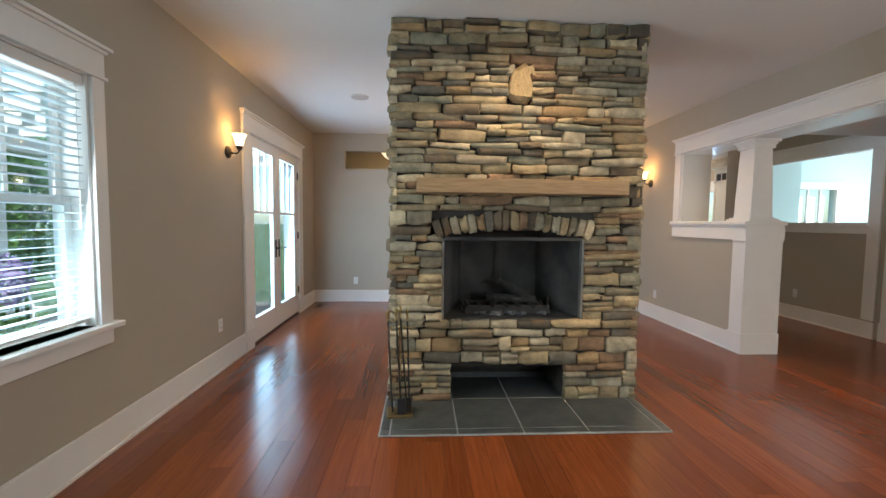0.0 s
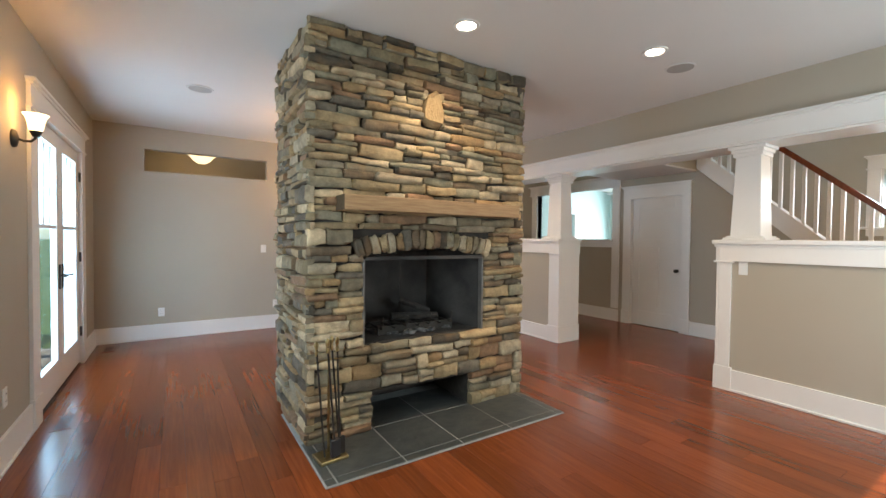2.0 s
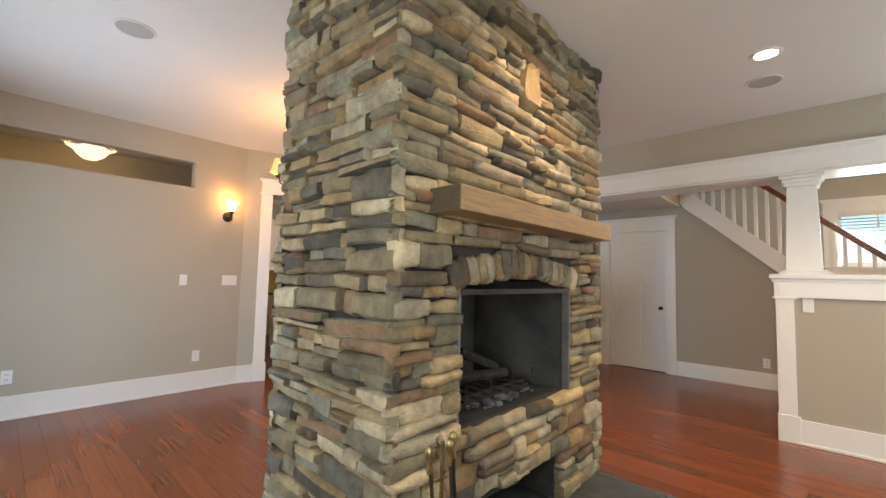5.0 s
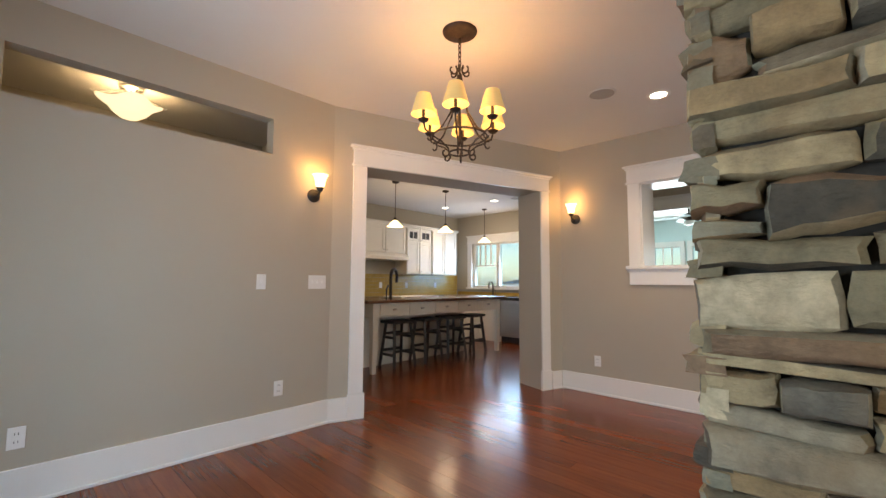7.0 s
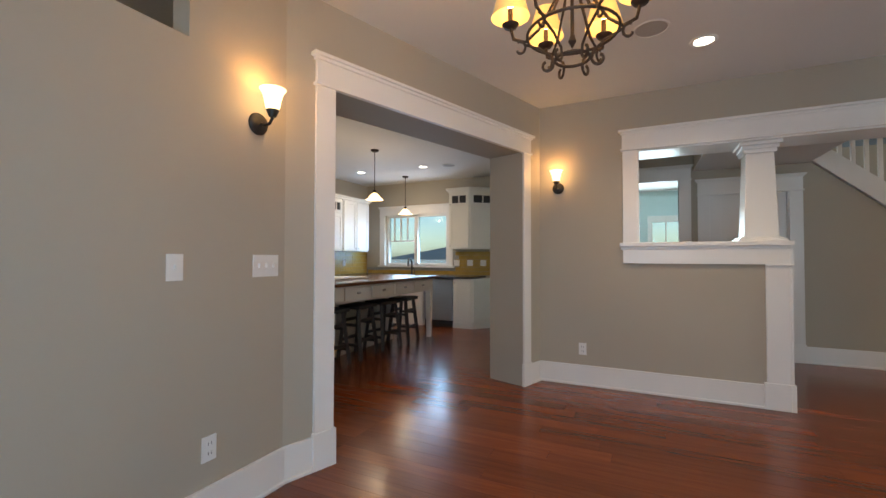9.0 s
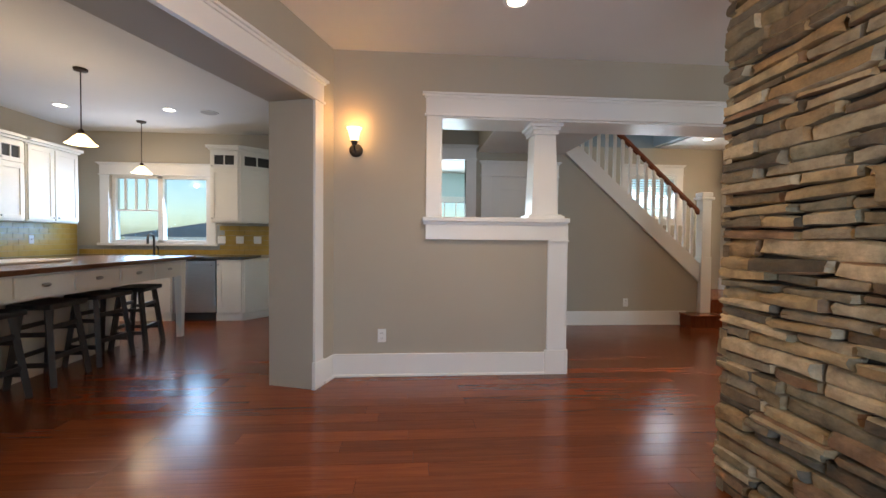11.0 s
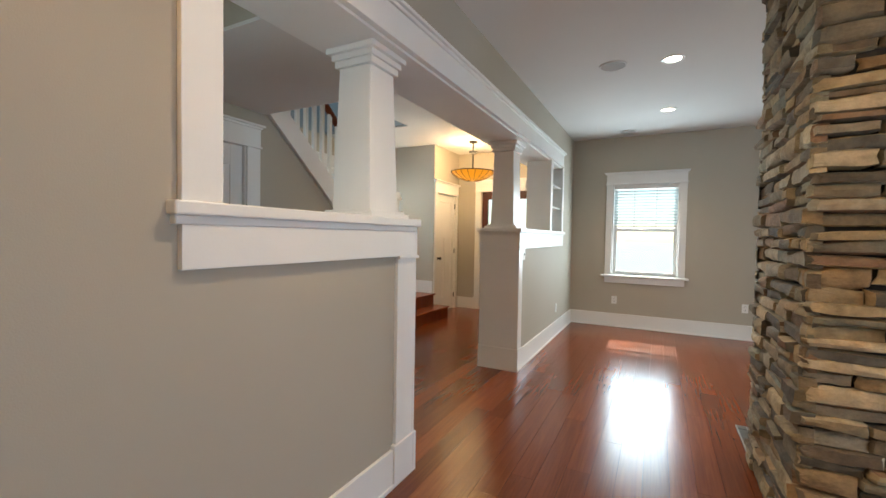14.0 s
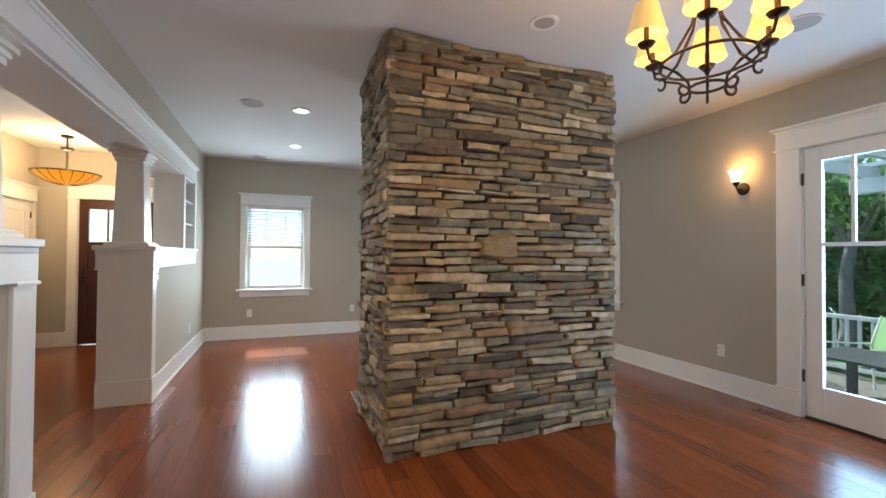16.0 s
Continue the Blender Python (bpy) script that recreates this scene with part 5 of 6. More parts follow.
for i in range(4):
    a = TAU * i / 4
    bm = bmesh.new()
    d = Vector((math.cos(a), math.sin(a), 0))
    tube(bm, [d * 0.03 + Vector((0, 0, -0.04)), d * 0.12 + Vector((0, 0, -0.08)), d * 0.225 + Vector((0, 0, -0.105)), d * 0.245 + Vector((0, 0, -0.10))], 0.005, 6)
    part("arm", bm, NICKEL, nl)
nl.location = (-0.12, 8.12, CEILZ)
nl.scale = (1.05, 1.05, 1.28)
lamp("corridor_lamp", (-0.12, 8.12, CEILZ - 0.2), 5.0, (1.0, 0.74, 0.42), 0.06)

# ---- foyer pendant ----
fp = thing("pendant_lamp", "amber mica bowl pendant on dark stem, lit", "pendant lamp")
bm = bmesh.new()
lathe(bm, [(0.06, 0), (0.055, -0.02), (0.01, -0.03), (0.01, -0.14), (0.06, -0.15), (0.055, -0.175), (0.012, -0.19), (0.012, -0.46), (0.02, -0.48), (0, -0.60)], 18)
part("stem", bm, IRON, fp, smooth=True)
bm = bmesh.new()
lathe(bm, [(0, -0.60), (0.10, -0.59), (0.20, -0.555), (0.28, -0.50), (0.31, -0.46), (0.30, -0.46), (0.19, -0.54), (0, -0.585)], 32)
s = part("bowl", bm, AMBER, fp, "glowing amber mica bowl", smooth=True)
s.visible_shadow = False
bm = bmesh.new()
tube(bm, [Vector((0.31 * math.cos(TAU * i / 36), 0.31 * math.sin(TAU * i / 36), -0.46)) for i in range(37)], 0.008, 6)
part("rim", bm, IRON, fp)
for i in range(2):
    bm = bmesh.new()
    lathe(bm, [(0, -0.545), (0.03, -0.53), (0.03, -0.49), (0, -0.475)], 12, Matrix.Translation((0.11 - 0.22 * i, 0.05, 0)))
    b = part("bulb", bm, BULB, fp)
    b.visible_shadow = False
for i in range(18):
    d = Vector((math.cos(TAU * i / 18), math.sin(TAU * i / 18), 0))
    bm = bmesh.new()
    tube(bm, [d * r + Vector((0, 0, z)) for r, z in ((0.04, -0.602), (0.102, -0.594), (0.203, -0.558), (0.284, -0.502), (0.313, -0.46))], 0.002, 5, 0.0045)
    part("rib", bm, IRON, fp)
fp.location = (5.30, 0.18, CEILZ)
fp.scale = (1.1, 1.1, 1.04)
lamp("foyer_lamp", (5.30, 0.18, 2.42), 50, (1.0, 0.70, 0.38), 0.08)

# ---- fireplace tools ----
ft = thing("fireplace_tools", "tarnished brass and iron fireplace tool set on stand", "fireplace tools")
bpart("base_plate", BRASS, ft, (-0.09, 0.09, -0.075, 0.075, 0.0, 0.022), bev=0.006)
bm = bmesh.new()
tube(bm, [(0, 0.03, 0.02), (0, 0.03, 0.72)], 0.008)
part("post", bm, BRASS, ft, smooth=True)
bm = bmesh.new()
tube(bm, [(-0.09, 0.03, 0.60), (0.0, 0.0, 0.62), (0.09, 0.03, 0.60)], 0.006)
part("crossbar", bm, BRASS, ft)
for nm, p, q in (("poker", (-0.05, -0.03, 0.03), (-0.085, 0.02, 0.70)), ("shovel", (0.05, -0.03, 0.03), (0.0, -0.01, 0.73)), ("brush", (0.01, -0.05, 0.03), (-0.03, -0.02, 0.72)), ("tongs", (0.07, 0.01, 0.03), (0.05, 0.02, 0.71))):
    bm = bmesh.new()
    P0, Q0 = Vector(p), Vector(q)
    tube(bm, [P0, Q0], 0.0065)
    rod = part(nm, bm, IRON, ft, smooth=True)
    bm = bmesh.new()
    lathe(bm, [(0, -0.06), (0.009, -0.055), (0.011, -0.03), (0.007, -0.02), (0.013, 0.0), (0.015, 0.015), (0.009, 0.03), (0, 0.036)], 12, Matrix.Translation(Q0))
    part("knob", bm, BRASS, rod, "turned brass handle", smooth=True)
    if nm in ("shovel", "brush"):
        bpart("head", IRON if nm == "shovel" else BLACKWOOD, rod, (p[0] - 0.03, p[0] + 0.03, p[1] - 0.012, p[1] + 0.012, 0.024, 0.13), bev=0.004)
ft.location = (0.325, 3.02, 0.0135)
ft.rotation_euler = (0, 0, radians(6))

# ---- kitchen ----


def cab_door(parent, f, u0, u1, z0, z1, knob=None, glass=False):
    """A framed cabinet door in front of the wall plane of f."""
    bm = bmesh.new()
    s = 0.055
    box(bm, u0, u0 + s, 0, 0.02, z0, z1, f, 0.0015)
    box(bm, u1 - s, u1, 0, 0.02, z0, z1, f, 0.0015)
    box(bm, u0 + s, u1 - s, 0, 0.02, z0, z0 + s, f, 0.0015)
    box(bm, u0 + s, u1 - s, 0, 0.02, z1 - s, z1, f, 0.0015)
    d = part("door", bm, CABINET, parent)
    if glass:
        bpart("panel", DARKSLOT, d, (u0 + s, u1 - s, 0.002, 0.006, z0 + s, z1 - s), f=f, label="dark glass light")
        bpart("muntin", CABINET, d, ((u0 + u1) / 2 - 0.008, (u0 + u1) / 2 + 0.008, 0.006, 0.018, z0 + s, z1 - s), f=f)
    else:
        bpart("panel", CABINET, d, (u0 + s, u1 - s, 0.002, 0.010, z0 + s, z1 - s), f=f)
    if knob:
        bm = bmesh.new()
        lathe(bm, [(0, 0.0), (0.006, 0.0), (0.006, 0.012), (0.014, 0.018), (0.012, 0.026), (0, 0.028)], 10, f @ Matrix.Translation((knob[0], 0.02, knob[1])) @ Matrix.Rotation(radians(-90), 4, "X"))
        part("handle", bm, NICKEL, d, "brushed nickel knob")


def cabinet(f, u0, u1, depth, z0, z1, doors, label, toe=0.0, crown=False, knobs_top=True, glass_top=0.0, group=""):
    ob = thing("kitchen_cabinet", label, "cabinet", group)
    bm = bmesh.new()
    box(bm, u0, u1, -depth, 0, z0, z1, f, 0.002)
    part("body", bm, CABINET, ob)
    if toe:
        bpart("plinth", CABINET, ob, (u0 - 0.004, u1 + 0.004, -depth, 0.012, 0, toe), f=f, bev=0.003)
    if crown:
        bpart("crown", CABINET, ob, (u0 - 0.02, u1 + 0.02, -depth, 0.03, z1, z1 + 0.03), (u0 - 0.045, u1 + 0.045, -depth, 0.055, z1 + 0.03, z1 + 0.07), f=f, bev=0.004)
    w = (u1 - u0) / doors
    for i in range(doors):
        a, b = u0 + i * w + 0.012, u0 + (i + 1) * w - 0.012
        kx = b - 0.028 if i % 2 == 0 else a + 0.028
        top = z1 - 0.02
        if glass_top:
            cab_door(ob, f, a, b, z1 - glass_top, top, (kx, z1 - glass_top + 0.03), True)
            top = z1 - glass_top - 0.02
        cab_door(ob, f, a, b, max(z0, toe) + 0.02, top, (kx, top - 0.05 if knobs_top else z0 + 0.06))
    anchor(ob, *(f @ Vector(((u0 + u1) / 2, -depth / 2, z0))))
    return ob


KE = wall_frame(6.37, 0, 0, 1, -1, 0)
cabinet(KE, 8.14, 8.50, 0.62, 0.0, 0.88, 1, "cream base cabinet beside the dishwasher", 0.10, group="base cabinets")
cabinet(KE, 9.12, 10.2, 0.62, 0.0, 0.88, 2, "cream sink base cabinet", 0.10, group="base cabinets")
ANG = wall_frame(6.37, 8.13, 0.80, -0.60, -0.60, -0.80)
cabinet(ANG, 0.0, 0.46, 0.02, 0.0, 0.88, 1, "cream angled end cabinet", 0.10, group="base cabinets")
bm = bmesh.new()
for _ in range(1):
    lo = [bm.verts.new(v) for v in ((6.38, 8.135, 0.001), (6.99, 8.135, 0.001), (6.99, 7.86, 0.001), (6.745, 7.86, 0.001))]
    hi = [bm.verts.new(v) for v in ((6.38, 8.135, 0.879), (6.99, 8.135, 0.879), (6.99, 7.86, 0.879), (6.745, 7.86, 0.879))]
    bm.faces.new(lo)
    bm.faces.new(hi)
    for i in range(4):
        bm.faces.new((lo[i], lo[(i + 1) % 4], hi[(i + 1) % 4], hi[i]))
tagged(part("kitchen_cabinet", bm, CABINET), "cream angled cabinet carcass at the counter end", "cabinet", "base cabinets")
dw = thing("dishwasher", "stainless steel dishwasher under the counter", "dishwasher")
bpart("door", STEEL, dw, (8.515, 9.105, -0.58, 0.012, 0.12, 0.86), f=KE, bev=0.004)
bpart("toe_kick", DARKSLOT, dw, (8.515, 9.105, -0.58, -0.05, 0.0, 0.12), f=KE)
bpart("handle", STEEL, dw, (8.56, 9.06, 0.035, 0.052, 0.79, 0.81), (8.56, 8.575, 0.012, 0.035, 0.79, 0.81), (9.045, 9.06, 0.012, 0.035, 0.79, 0.81), f=KE, bev=0.003)
anchor(dw, 6.66, 8.81, 0)
wt = thing("worktop", "black polished stone worktop along the kitchen wall", "worktop")
bpart("slab", DARKTOP, wt, (6.33, 6.998, 8.10, 10.848, 0.882, 0.922), (3.9, 6.33, 10.19, 10.848, 0.882, 0.922), bev=0.004)
anchor(wt, 6.6, 9.4, 0.882)
KN = wall_frame(0, 10.23, 1, 0, 0, -1)
cabinet(KN, 3.95, 6.30, 0.60, 0.0, 0.88, 4, "cream base cabinets below the range wall", 0.10, group="base cabinets")
KU = wall_frame(0, 10.50, 1, 0, 0, -1)
cabinet(KU, 5.75, 6.55, 0.345, 1.38, 2.36, 2, "cream wall cabinet with shaker doors", 0, True, False, group="wall cabinets")
cabinet(KU, 5.0, 5.72, 0.345, 1.38, 2.36, 2, "cream wall cabinet with glazed top lights", 0, True, False, 0.27, group="wall cabinets")
cabinet(KU, 3.0, 3.85, 0.345, 1.38, 2.36, 2, "cream wall cabinet beside the hood", 0, True, False, group="wall cabinets")
cabinet(KU, 3.88, 4.97, 0.345, 1.80, 2.36, 2, "cream cabinet above the range hood", 0, True, False, group="wall cabinets")
hood = thing("range_hood", "cream wooden range hood with curved lower edge", "range hood")
bm = bmesh.new()
prism(bm, 3.88, 4.97, [(10.845, 1.66), (10.845, 1.795), (10.48, 1.795), (10.42, 1.75), (10.36, 1.72), (10.36, 1.66)])
part("body", bm, CABINET, hood)
anchor(hood, 4.42, 10.6, 1.66)
KUE = wall_frame(6.66, 0, 0, 1, -1, 0)
cabinet(KUE, 8.30, 8.72, 0.335, 1.42, 2.50, 1, "cream wall cabinet with small glazed top door", 0, True, False, 0.27, group="wall cabinets")
ANU = wall_frame(6.66, 8.295, 0.62, -0.785, -0.785, -0.62)
cabinet(ANU, 0.0, 0.50, 0.02, 1.42, 2.50, 1, "cream angled wall cabinet with glazed top door", 0, True, False, 0.27, group="wall cabinets")
# glazed tiles above the counter
bs = tagged(new("backsplash"), "glossy ochre subway tiles behind the worktop", "backsplash", kind="structure")
bpart("grout_bed", GROUT, bs, (6.990, 6.998, 7.9, 8.78, 0.924, 1.388), (6.990, 6.998, 8.78, 10.84, 0.924, 1.055), (3.0, 6.98, 10.842, 10.848, 0.924, 1.375))
tb = bmesh.new()
for i in range(6):
    z = 0.926 + i * 0.0765
    k = 0
    y = 7.9 - (0.075 if i % 2 else 0)
    while y < 10.82:
        a, b = max(y, 7.9), min(y + 0.148, 10.82)
        if b - a > 0.02 and (b <= 8.78 or z < 0.98):
            box(tb, 6.984, 6.990, a, b, z, z + 0.073)
        y += 0.151
    x = 3.0 - (0.075 if i % 2 else 0)
    while x < 6.97:
        a, b = max(x, 3.0), min(x + 0.148, 6.97)
        if b - a > 0.02:
            box(tb, a, b, 10.836, 10.842, z, z + 0.073)
        x += 0.151
t_ob = part("tiles", tb, TILE, bs)
t_ob["kind"] = "stuff"
for u in (8.15, 8.42, 8.70):
    switch(wall_frame(6.984, 0, 0, 1, -1, 0), u, 1.16, 2)
for u in (4.6, 5.3, 6.2):
    switch(wall_frame(0, 10.836, 1, 0, 0, -1), u, 1.15, 1)

isl = thing("kitchen_island", "cream table-like kitchen island with dark wooden top and drawers", "kitchen island")
bpart("top", BUTCHER, isl, (2.44, 5.28, 8.28, 9.40, 0.93, 0.97), bev=0.005, label="dark butcher-block top")
bpart("apron", CABINET, isl, (2.56, 5.18, 8.345, 8.37, 0.74, 0.928), (5.15, 5.175, 8.37, 9.32, 0.74, 0.928), (2.56, 2.585, 8.37, 9.32, 0.74, 0.928))
for i in range(5):
    a = 2.66 + i * 0.49
    d = bpart("drawer", CABINET, isl, (a, a + 0.45, 8.328, 8.345, 0.765, 0.91), bev=0.003)
    bm = bmesh.new()
    lathe(bm, [(0, -0.03), (0.012, -0.028), (0.016, -0.01), (0.016, 0.01), (0.012, 0.028), (0, 0.03)], 10, Matrix.Translation((a + 0.225, 8.32, 0.84)) @ Matrix.Rotation(radians(90), 4, "Y"))
    part("handle", bm, NICKEL, d, "brushed nickel cup pull", smooth=True)
for x, y in ((2.60, 8.385), (5.14, 8.385), (5.14, 9.30), (2.60, 9.30)):
    bm = bmesh.new()
    lo = [bm.verts.new((x + sx * 0.028, y + sy * 0.028, 0)) for sx, sy in ((-1, -1), (1, -1), (1, 1), (-1, 1))]
    hi = [bm.verts.new((x + sx * 0.045, y + sy * 0.045, 0.93)) for sx, sy in ((-1, -1), (1, -1), (1, 1), (-1, 1))]
    bm.faces.new(lo)
    bm.faces.new(hi)
    for i in range(4):
        bm.faces.new((lo[i], lo[(i + 1) % 4], hi[(i + 1) % 4], hi[i]))
    part("leg", bm, CABINET, isl)
bpart("body", CABINET, isl, (2.66, 4.75, 8.80, 9.30, 0.0, 0.928), bev=0.003)
for i in range(5):
    bpart("panel", CABINET, isl, (2.70 + i * 0.41, 3.07 + i * 0.41, 8.788, 8.80, 0.12, 0.86), bev=0.004)
anchor(isl, 3.87, 8.85, 0)
isl.matrix_basis = Matrix.Translation((4.055, 8.965, 0)) @ Matrix.Diagonal((1.08, 1.0, 1.0, 1))

tap = thing("faucet", "tall dark bronze gooseneck tap on the island", "tap")
bm = bmesh.new()
tube(bm, [(0, 0, 0), (0, 0, 0.24)] + [(0.075 - 0.075 * math.cos(a), 0, 0.24 + 0.075 * math.sin(a)) for a in [math.pi * i / 8 for i in range(1, 9)]] + [(0.15, 0, 0.17)], 0.017, 8)
part("spout", bm, IRON, tap, smooth=True)
bm = bmesh.new()
tube(bm, [(-0.10, 0, 0), (-0.10, 0, 0.10), (-0.06, 0, 0.14)], 0.010, 8)
part("lever", bm, IRON, tap, smooth=True)
tap2 = copy_thing(tap, pose(6.82, 9.62, 0.922, 0, 0, 180))
tap2["label"] = "tall curved kitchen tap below the window"
tap.matrix_basis = pose(3.25, 8.85, 0.97, 0, 0, 25) @ Matrix.Diagonal((1.4, 1.4, 1.4, 1))
sink = thing("sink", "white undermount sink let into the island top", "sink")
bpart("rim", PLASTIC, sink, (3.5, 4.35, 8.90, 9.35, 0.9705, 0.990), bev=0.006)
anchor(sink, 3.9, 9.12, 0.97)

st = thing("bar_stool", "black wooden saddle stool with splayed legs", "stool", "stools at the island")
bm = bmesh.new()
box(bm, -0.21, 0.21, -0.16, 0.16, 0.605, 0.65, bev=0.012)
for v in bm.verts:
    v.co.z += 0.35 * v.co.x ** 2
part("seat", bm, BLACKWOOD, st)
for sx in (-1, 1):
    for sy in (-1, 1):
        bm = bmesh.new()
        tube(bm, [(sx * 0.15, sy * 0.095, 0.625), (sx * 0.20, sy * 0.165, 0.0)], 0.029, 4)
        part("leg", bm, BLACKWOOD, st)
for z, k in ((0.18, 0.75), (0.42, 0.35)):
    for sx in (-1, 1):
        bpart("stretcher", BLACKWOOD, st, (sx * (0.15 + 0.05 * (1 - z / 0.625)) - 0.010, sx * (0.15 + 0.05 * (1 - z / 0.625)) + 0.010, -0.095 - 0.07 * (1 - z / 0.625), 0.095 + 0.07 * (1 - z / 0.625), z - 0.018, z + 0.018))
    for sy in (-1, 1):
        c = sy * (0.095 + 0.07 * (1 - (z + 0.05) / 0.625))
        w = 0.15 + 0.05 * (1 - (z + 0.05) / 0.625)
        bpart("stretcher", BLACKWOOD, st, (-w, w, c - 0.010, c + 0.010, z + 0.032, z + 0.068))
for x, r in ((3.86, 4), (4.42, -6), (4.97, 8)):
    copy_thing(st, pose(x, 8.70, 0, 0, 0, r))
st.matrix_basis = pose(3.28, 8.70, 0, 0, 0, 0)

for x, y in ((3.47, 9.04), (4.50, 8.91), (6.37, 9.51)):
    pl = thing("pendant_lamp", "small bell-shaped glass pendant on a thin rod, lit", "pendant lamp", "kitchen pendants")
    bm = bmesh.new()
    lathe(bm, [(0.06, 0), (0.055, -0.02), (0.012, -0.028), (0.005, -0.035), (0.005, -0.52), (0.022, -0.53), (0.028, -0.57), (0, -0.57)], 16)
    part("rod", bm, BRONZE, pl, smooth=True)
    bm = bmesh.new()
    lathe(bm, [(0.028, -0.565), (0.06, -0.59), (0.10, -0.635), (0.13, -0.655), (0.126, -0.655), (0.06, -0.60), (0.026, -0.57)], 24)
    s = part("shade", bm, GLOWGLASS, pl, "lit frosted glass bell", smooth=True)
    s.visible_shadow = False
    pl.location = (x, y, CEILZ)
    pl.scale = (1, 1, 1.11)
    lamp("pendant_bulb", (x, y, CEILZ - 0.70), 8.5, SOFT, 0.05)

# sunroom ceiling fan
fan = thing("ceiling_fan", "white and bronze ceiling fan with light bowl, at rest", "ceiling fan")
bm = bmesh.new()
lathe(bm, [(0.07, 0), (0.02, -0.05), (0.015, -0.25), (0.09, -0.28), (0.10, -0.36), (0.04, -0.40), (0, -0.40)], 18)
part("motor", bm, BRONZE, fan, smooth=True)
bm = bmesh.new()
lathe(bm, [(0.10, -0.40), (0.09, -0.46), (0, -0.50)], 18)
part("light_bowl", bm, PLASTIC, fan, smooth=True)
for i in range(5):
    m = Matrix.Rotation(TAU * i / 5 + 0.4, 4, "Z") @ Matrix.Rotation(radians(10), 4, "X")
    bpart("blade", BLIND, fan, (0.14, 0.66, -0.065, 0.065, -0.345, -0.337), f=m)
fan.location = (8.2, 6.0, CEILZ)
skylight("window_light_sunroom", (10.3, 6.0, 1.5), (6, 6.0, 1.0), 3.0, 1.2, 380, (0.62, 0.86, 1.0))

# ---- outside ----
setting("ground", GRASS, [(-300, 300, -300, 300, -1.0, -0.85)], "green lawn reaching to the distance", "ground")
dk = tagged(new("porch_deck"), "grey-brown boarded porch deck", "deck", kind="structure")
for i in range(26):
    bpart("board", DECK, dk, (-1.60 - (i + 1) * 0.142, -1.60 - i * 0.142 - 0.006, 2.8, 9.5, -0.10, -0.06))
bpart("base", DECK, dk, (-5.3, -1.58, 2.8, 9.5, -0.46, -0.11))
dk.location.z = -0.38
setting("garden_bed", GRASS, [(-6.0, -1.56, -0.95, 2.78, -0.84, -0.45)], "raised green garden bed beside the house", "garden bed")
for ym in (3.97, 6.31):
    rl = thing("porch_railing", "white porch railing with square balusters", "railing", "porch railing sections")
    bpart("rail", WHITE, rl, (-5.24, -5.15, ym - 1.1, ym + 1.1, 0.80, 0.86), bev=0.005)
    bpart("rail", WHITE, rl, (-5.23, -5.16, ym - 1.1, ym + 1.1, 0.04, 0.10), bev=0.005)
    for i in range(15):
        y = ym - 1.05 + i * 0.15
        bpart("baluster", WHITE, rl, (-5.215, -5.175, y - 0.02, y + 0.02, 0.10, 0.80))
    bpart("post", WHITE, rl, (-5.27, -5.13, ym + 1.1, ym + 1.24, -0.06, 0.98), bev=0.006)
    anchor(rl, -5.2, ym, -0.06)
    rl.location.z = -0.44
pg = tagged(new("porch_roof"), "white beamed porch roof with light gaps", "porch roof", kind="structure")
for i in range(9):
    y = 3.5 + i * 0.72
    bpart("rafter", WHITE, pg, (-5.4, -1.56, y - 0.03, y + 0.03, 2.50, 2.66))
for i in range(5):
    bpart("beam", WHITE, pg, (-5.3 + i * 0.85, -5.14 + i * 0.85, 3.3, 9.5, 2.66, 2.72))
bpart("beam", WHITE, pg, (-5.3, -5.1, 3.3, 9.5, 2.28, 2.50))
for y in (6.0, 9.3):
    bpart("post", WHITE, pg, (-5.28, -5.12, y - 0.08, y + 0.08, -0.44, 2.28), bev=0.005)


def patio_chair(x, y, r):
    ob = thing("patio_chair", "green sling patio chair with pale metal frame on the deck", "chair", "patio chairs")
    bm = bmesh.new()
    m = Matrix.Translation((0, 0, 0.42)) @ Matrix.Rotation(radians(5), 4, "X")
    box(bm, -0.25, 0.25, -0.25, 0.25, -0.008, 0.008, m)
    part("seat", bm, GREENFAB, ob)
    bm = bmesh.new()
    m = Matrix.Translation((0, 0.26, 0.43)) @ Matrix.Rotation(radians(-16), 4, "X")
    box(bm, -0.25, 0.25, -0.008, 0.008, 0.0, 0.58, m)
    part("backrest", bm, GREENFAB, ob)
    for sx in (-1, 1):
        bm = bmesh.new()
        tube(bm, [(sx * 0.27, -0.26, 0), (sx * 0.27, -0.26, 0.62), (sx * 0.27, 0.30, 0.62), (sx * 0.27, 0.42, 1.0)], 0.016)
        part("frame", bm, WHITE, ob)
        bm = bmesh.new()
        tube(bm, [(sx * 0.27, 0.30, 0.62), (sx * 0.27, 0.34, 0)], 0.016)
        part("leg", bm, WHITE, ob)
    ob.matrix_basis = pose(x, y, -0.44, 0, 0, r)


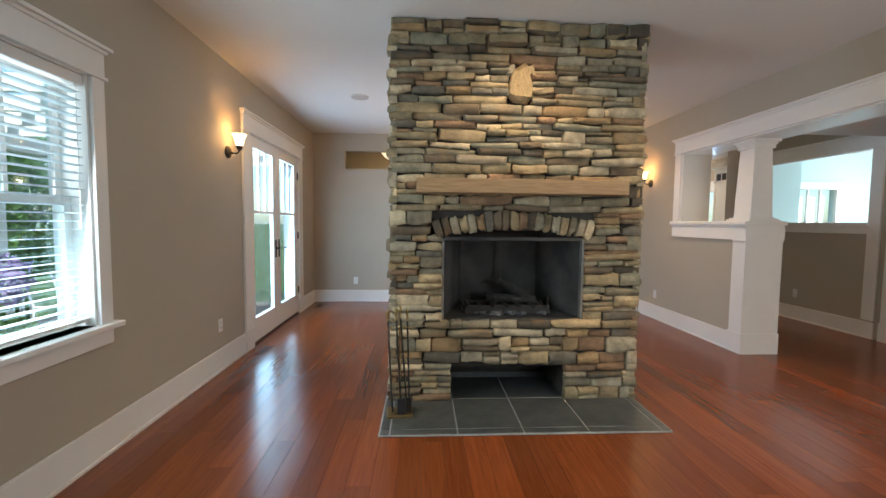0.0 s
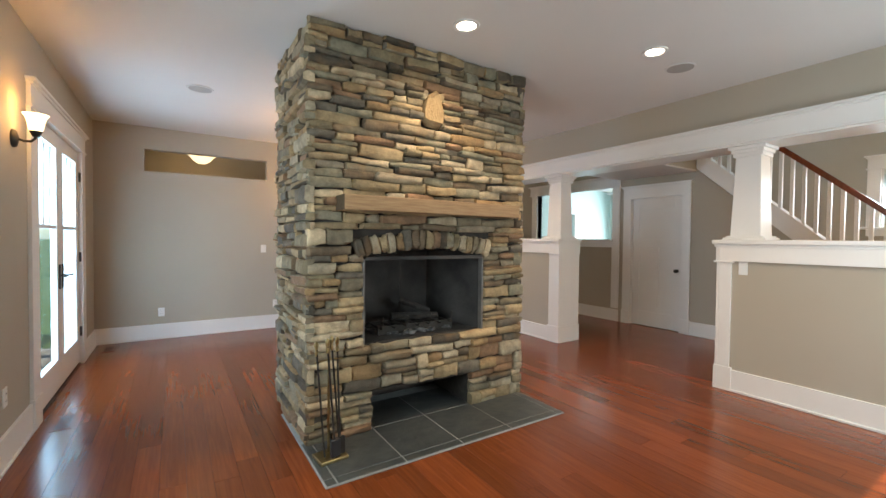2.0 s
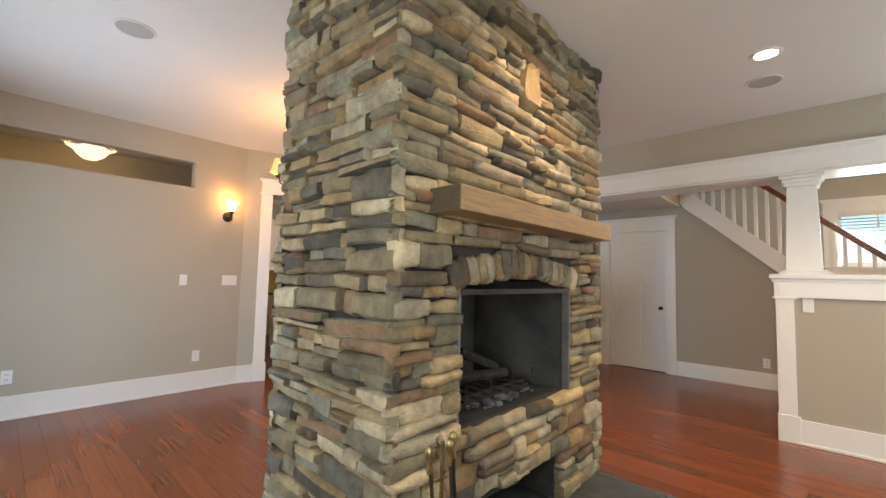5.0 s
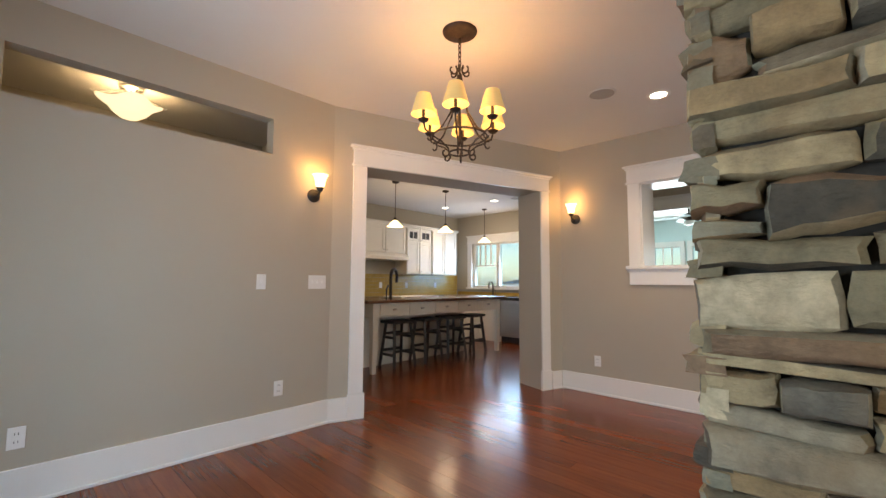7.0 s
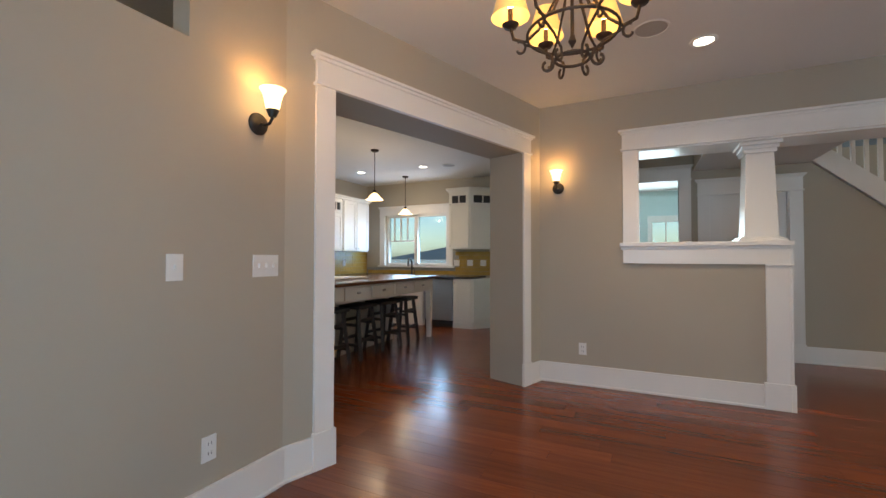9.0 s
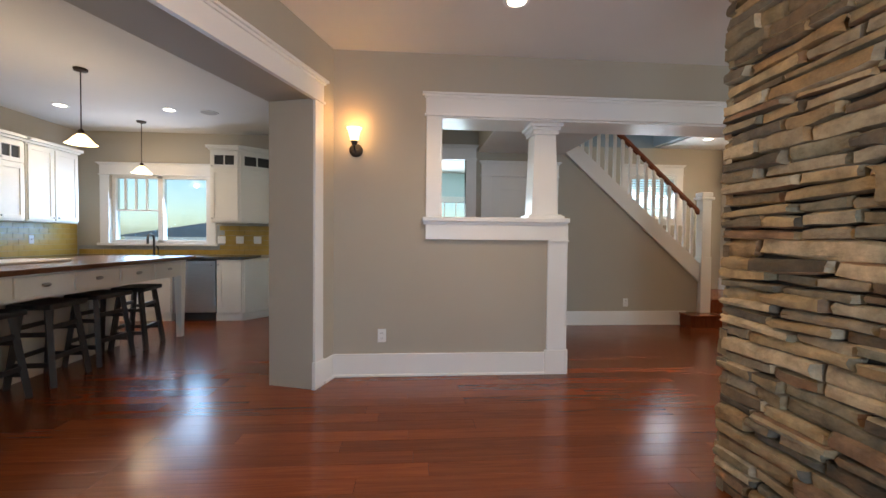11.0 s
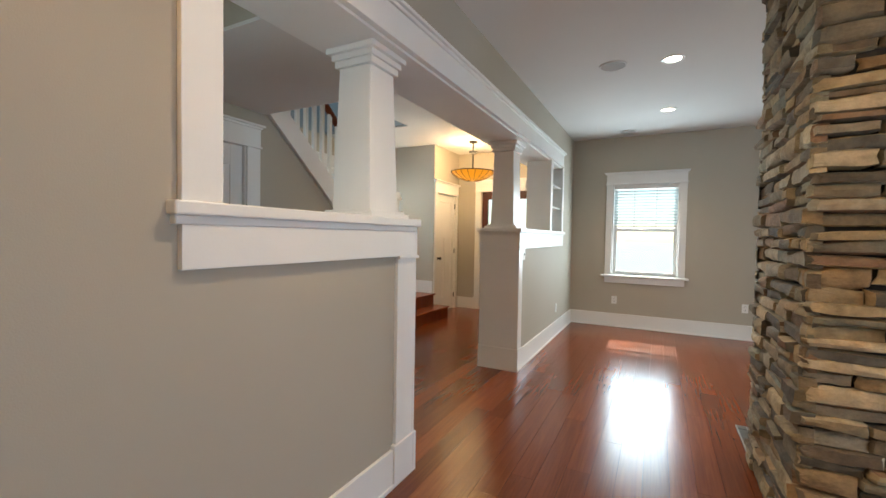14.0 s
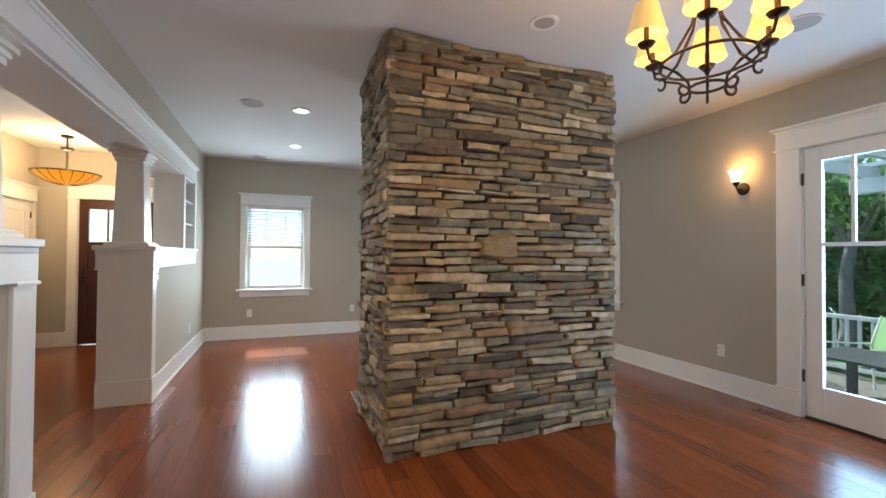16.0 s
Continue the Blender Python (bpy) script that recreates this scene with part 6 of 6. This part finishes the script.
patio_chair(-4.3, 3.75, 55)
patio_chair(-4.4, 6.2, 100)
pt = thing("patio_table", "dark wooden slatted patio table on the deck", "table")
for i in range(7):
    bpart("slat", TABLEWOOD, pt, (-0.45 + i * 0.13, -0.33 + i * 0.13, -0.7, 0.7, 0.66, 0.69), bev=0.003)
for sx in (-1, 1):
    for sy in (-1, 1):
        bpart("leg", TABLEWOOD, pt, (sx * 0.38 - 0.04, sx * 0.38 + 0.04, sy * 0.6 - 0.04, sy * 0.6 + 0.04, 0, 0.66), bev=0.004)
pt.location = (-3.3, 4.55, -0.44)

# unseen slab, added so that no sun falls through the front door's glass
setting("unseen_porch_slab", SIDING, [(3.9, 7.2, -3.6, -0.92, 2.55, 2.70)], "unseen plain white porch slab added to shade the front door", "porch roof")
rl2 = random.Random(21)


def foliage(name, label, category, material, boxes, count, size):
    """Many small leaf cards scattered through uneven clumps, one object."""
    vs, fs = [], []
    for (cx, cy, cz, rx, ry, rz) in boxes:
        for _ in range(count):
            d = Vector((rl2.gauss(0, 1), rl2.gauss(0, 1), rl2.gauss(0, 1))).normalized() * rl2.uniform(0.72, 1.05)
            p = Vector((cx + d.x * rx, cy + d.y * ry, cz + d.z * rz))
            a = Vector((rl2.gauss(0, 1), rl2.gauss(0, 1), rl2.gauss(0, 1))).normalized() * size * rl2.uniform(0.6, 1.3)
            b = a.cross(Vector((rl2.gauss(0, 1), rl2.gauss(0, 1), rl2.gauss(0, 1)))).normalized() * size * 0.6
            k = len(vs)
            vs.extend((p - a, p + b, p + a, p - b))
            fs.append((k, k + 1, k + 2, k + 3))
    me = bpy.data.meshes.new(name)
    me.from_pydata([tuple(v) for v in vs], [], fs)
    me.materials.append(material)
    return tagged(new(name, me), label, category, kind="stuff")


foliage("hedge", "dense green conifer hedge behind the porch", "hedge", LEAF, [(-9.5 + rl2.uniform(-0.4, 0.4), y * 0.75 - 6.5, 1.3, 1.1, 0.9, 2.2 + rl2.uniform(-0.3, 0.5)) for y in range(24)], 2000, 0.12)
foliage("flower_bed", "purple and green flowering shrubs by the window", "shrub", FLOWER, [(-2.35, 2.85, 0.95, 0.3, 0.35, 0.2), (-2.6, 2.4, 0.9, 0.3, 0.4, 0.2)], 500, 0.035)
foliage("shrub", "green garden shrubs beside a rock wall", "shrub", LEAF2, [(-2.4, 2.75, 0.55, 0.4, 0.45, 0.3), (-4.0, 1.6, 0.7, 0.6, 0.8, 0.5)], 700, 0.05)
# pale sheets added to look white through the windows and bounce sunlight
setting("bright_ground", PALEGROUND, [(-60, 60, -290, -1.0, -0.85, -0.80), (11.0, 60.0, -0.95, 60.0, -0.85, -0.80)], "pale ground sheets added to whiten the window views", "drive")
rw = thing("rock_wall", "low grey garden wall of stacked rocks", "wall")
for i in range(22):
    bm = bmesh.new()
    bmesh.ops.create_icosphere(bm, subdivisions=2, radius=1.0)
    s = Vector((rl2.uniform(0.18, 0.26), rl2.uniform(0.18, 0.3), rl2.uniform(0.13, 0.2)))
    o = Vector((-2.0 + rl2.uniform(-0.06, 0.06), 0.1 + (i % 11) * 0.28, -0.30 + (i // 11) * 0.27))
    for v in bm.verts:
        k = 1 + 0.22 * noise.noise(v.co * 1.6 + o * 3)
        v.co = Vector((v.co.x * s.x, v.co.y * s.y, v.co.z * s.z)) * k + o
    part("rock", bm, ROCK, rw, smooth=True)
anchor(rw, -2.0, 1.6, -0.45)


def tree(x, y, h, lean):
    ob = thing("tree", "pale-barked garden tree with leafy crown", "tree", "garden trees")
    bm = bmesh.new()
    tube(bm, [(0, 0, 0), (lean * 0.2, 0.05, h * 0.2), (lean * 0.6, -0.03, h * 0.4), (lean, 0.06, h * 0.6)], 0.14, 10, 0.08)
    part("trunk", bm, BARK, ob, smooth=True)
    vs, fs = [], []
    for i in range(6):
        a = i * 1.1
        tip = Vector((lean + math.cos(a) * h * 0.22, math.sin(a) * h * 0.22, h * (0.72 + 0.06 * (i % 3))))
        bm = bmesh.new()
        tube(bm, [(lean * 0.85, 0.03, h * 0.5), Vector((lean * 0.9, 0, h * 0.55)).lerp(tip, 0.5) + Vector((0, 0, 0.1)), tip], 0.05, 7, 0.015)
        part("limb", bm, BARK, ob, smooth=True)
        for _ in range(420):
            p = tip + Vector((rl2.gauss(0, 0.45), rl2.gauss(0, 0.45), rl2.gauss(0, 0.32)))
            u = Vector((rl2.gauss(0, 1), rl2.gauss(0, 1), rl2.gauss(0, 1))).normalized() * 0.07
            w = u.cross(Vector((rl2.gauss(0, 1), rl2.gauss(0, 1), rl2.gauss(0, 1)))).normalized() * 0.045
            k = len(vs)
            vs.extend((tuple(p - u), tuple(p + w), tuple(p + u), tuple(p - w)))
            fs.append((k, k + 1, k + 2, k + 3))
    me = bpy.data.meshes.new("crown")
    me.from_pydata(vs, [], fs)
    me.materials.append(LEAF2)
    c = new("crown", me)
    c.parent = ob
    ob.location = (x, y, -0.85)


tree(-7.0, 2.35, 4.6, -0.25)
tree(-7.6, 0.4, 5.0, 0.4)
nh = thing("neighbour_house", "pale-sided neighbouring house with blue-grey roof", "house")
bpart("wall", SIDING, nh, (22.0, 28.0, 6.0, 20.0, -0.85, 2.0))
bm = bmesh.new()
prism(bm, 0, 1, [(5.6, 1.95), (13.0, 3.6), (20.4, 1.95)])
for v in bm.verts:
    v.co.x = 21.6 + v.co.x * 6.8
part("roof", bm, ROOFING, nh)
bpart("window", DARKSLOT, nh, (21.97, 22.0, 12.6, 13.4, 0.7, 1.7))
anchor(nh, 25, 13, -0.85)
nh.scale.z = 0.72
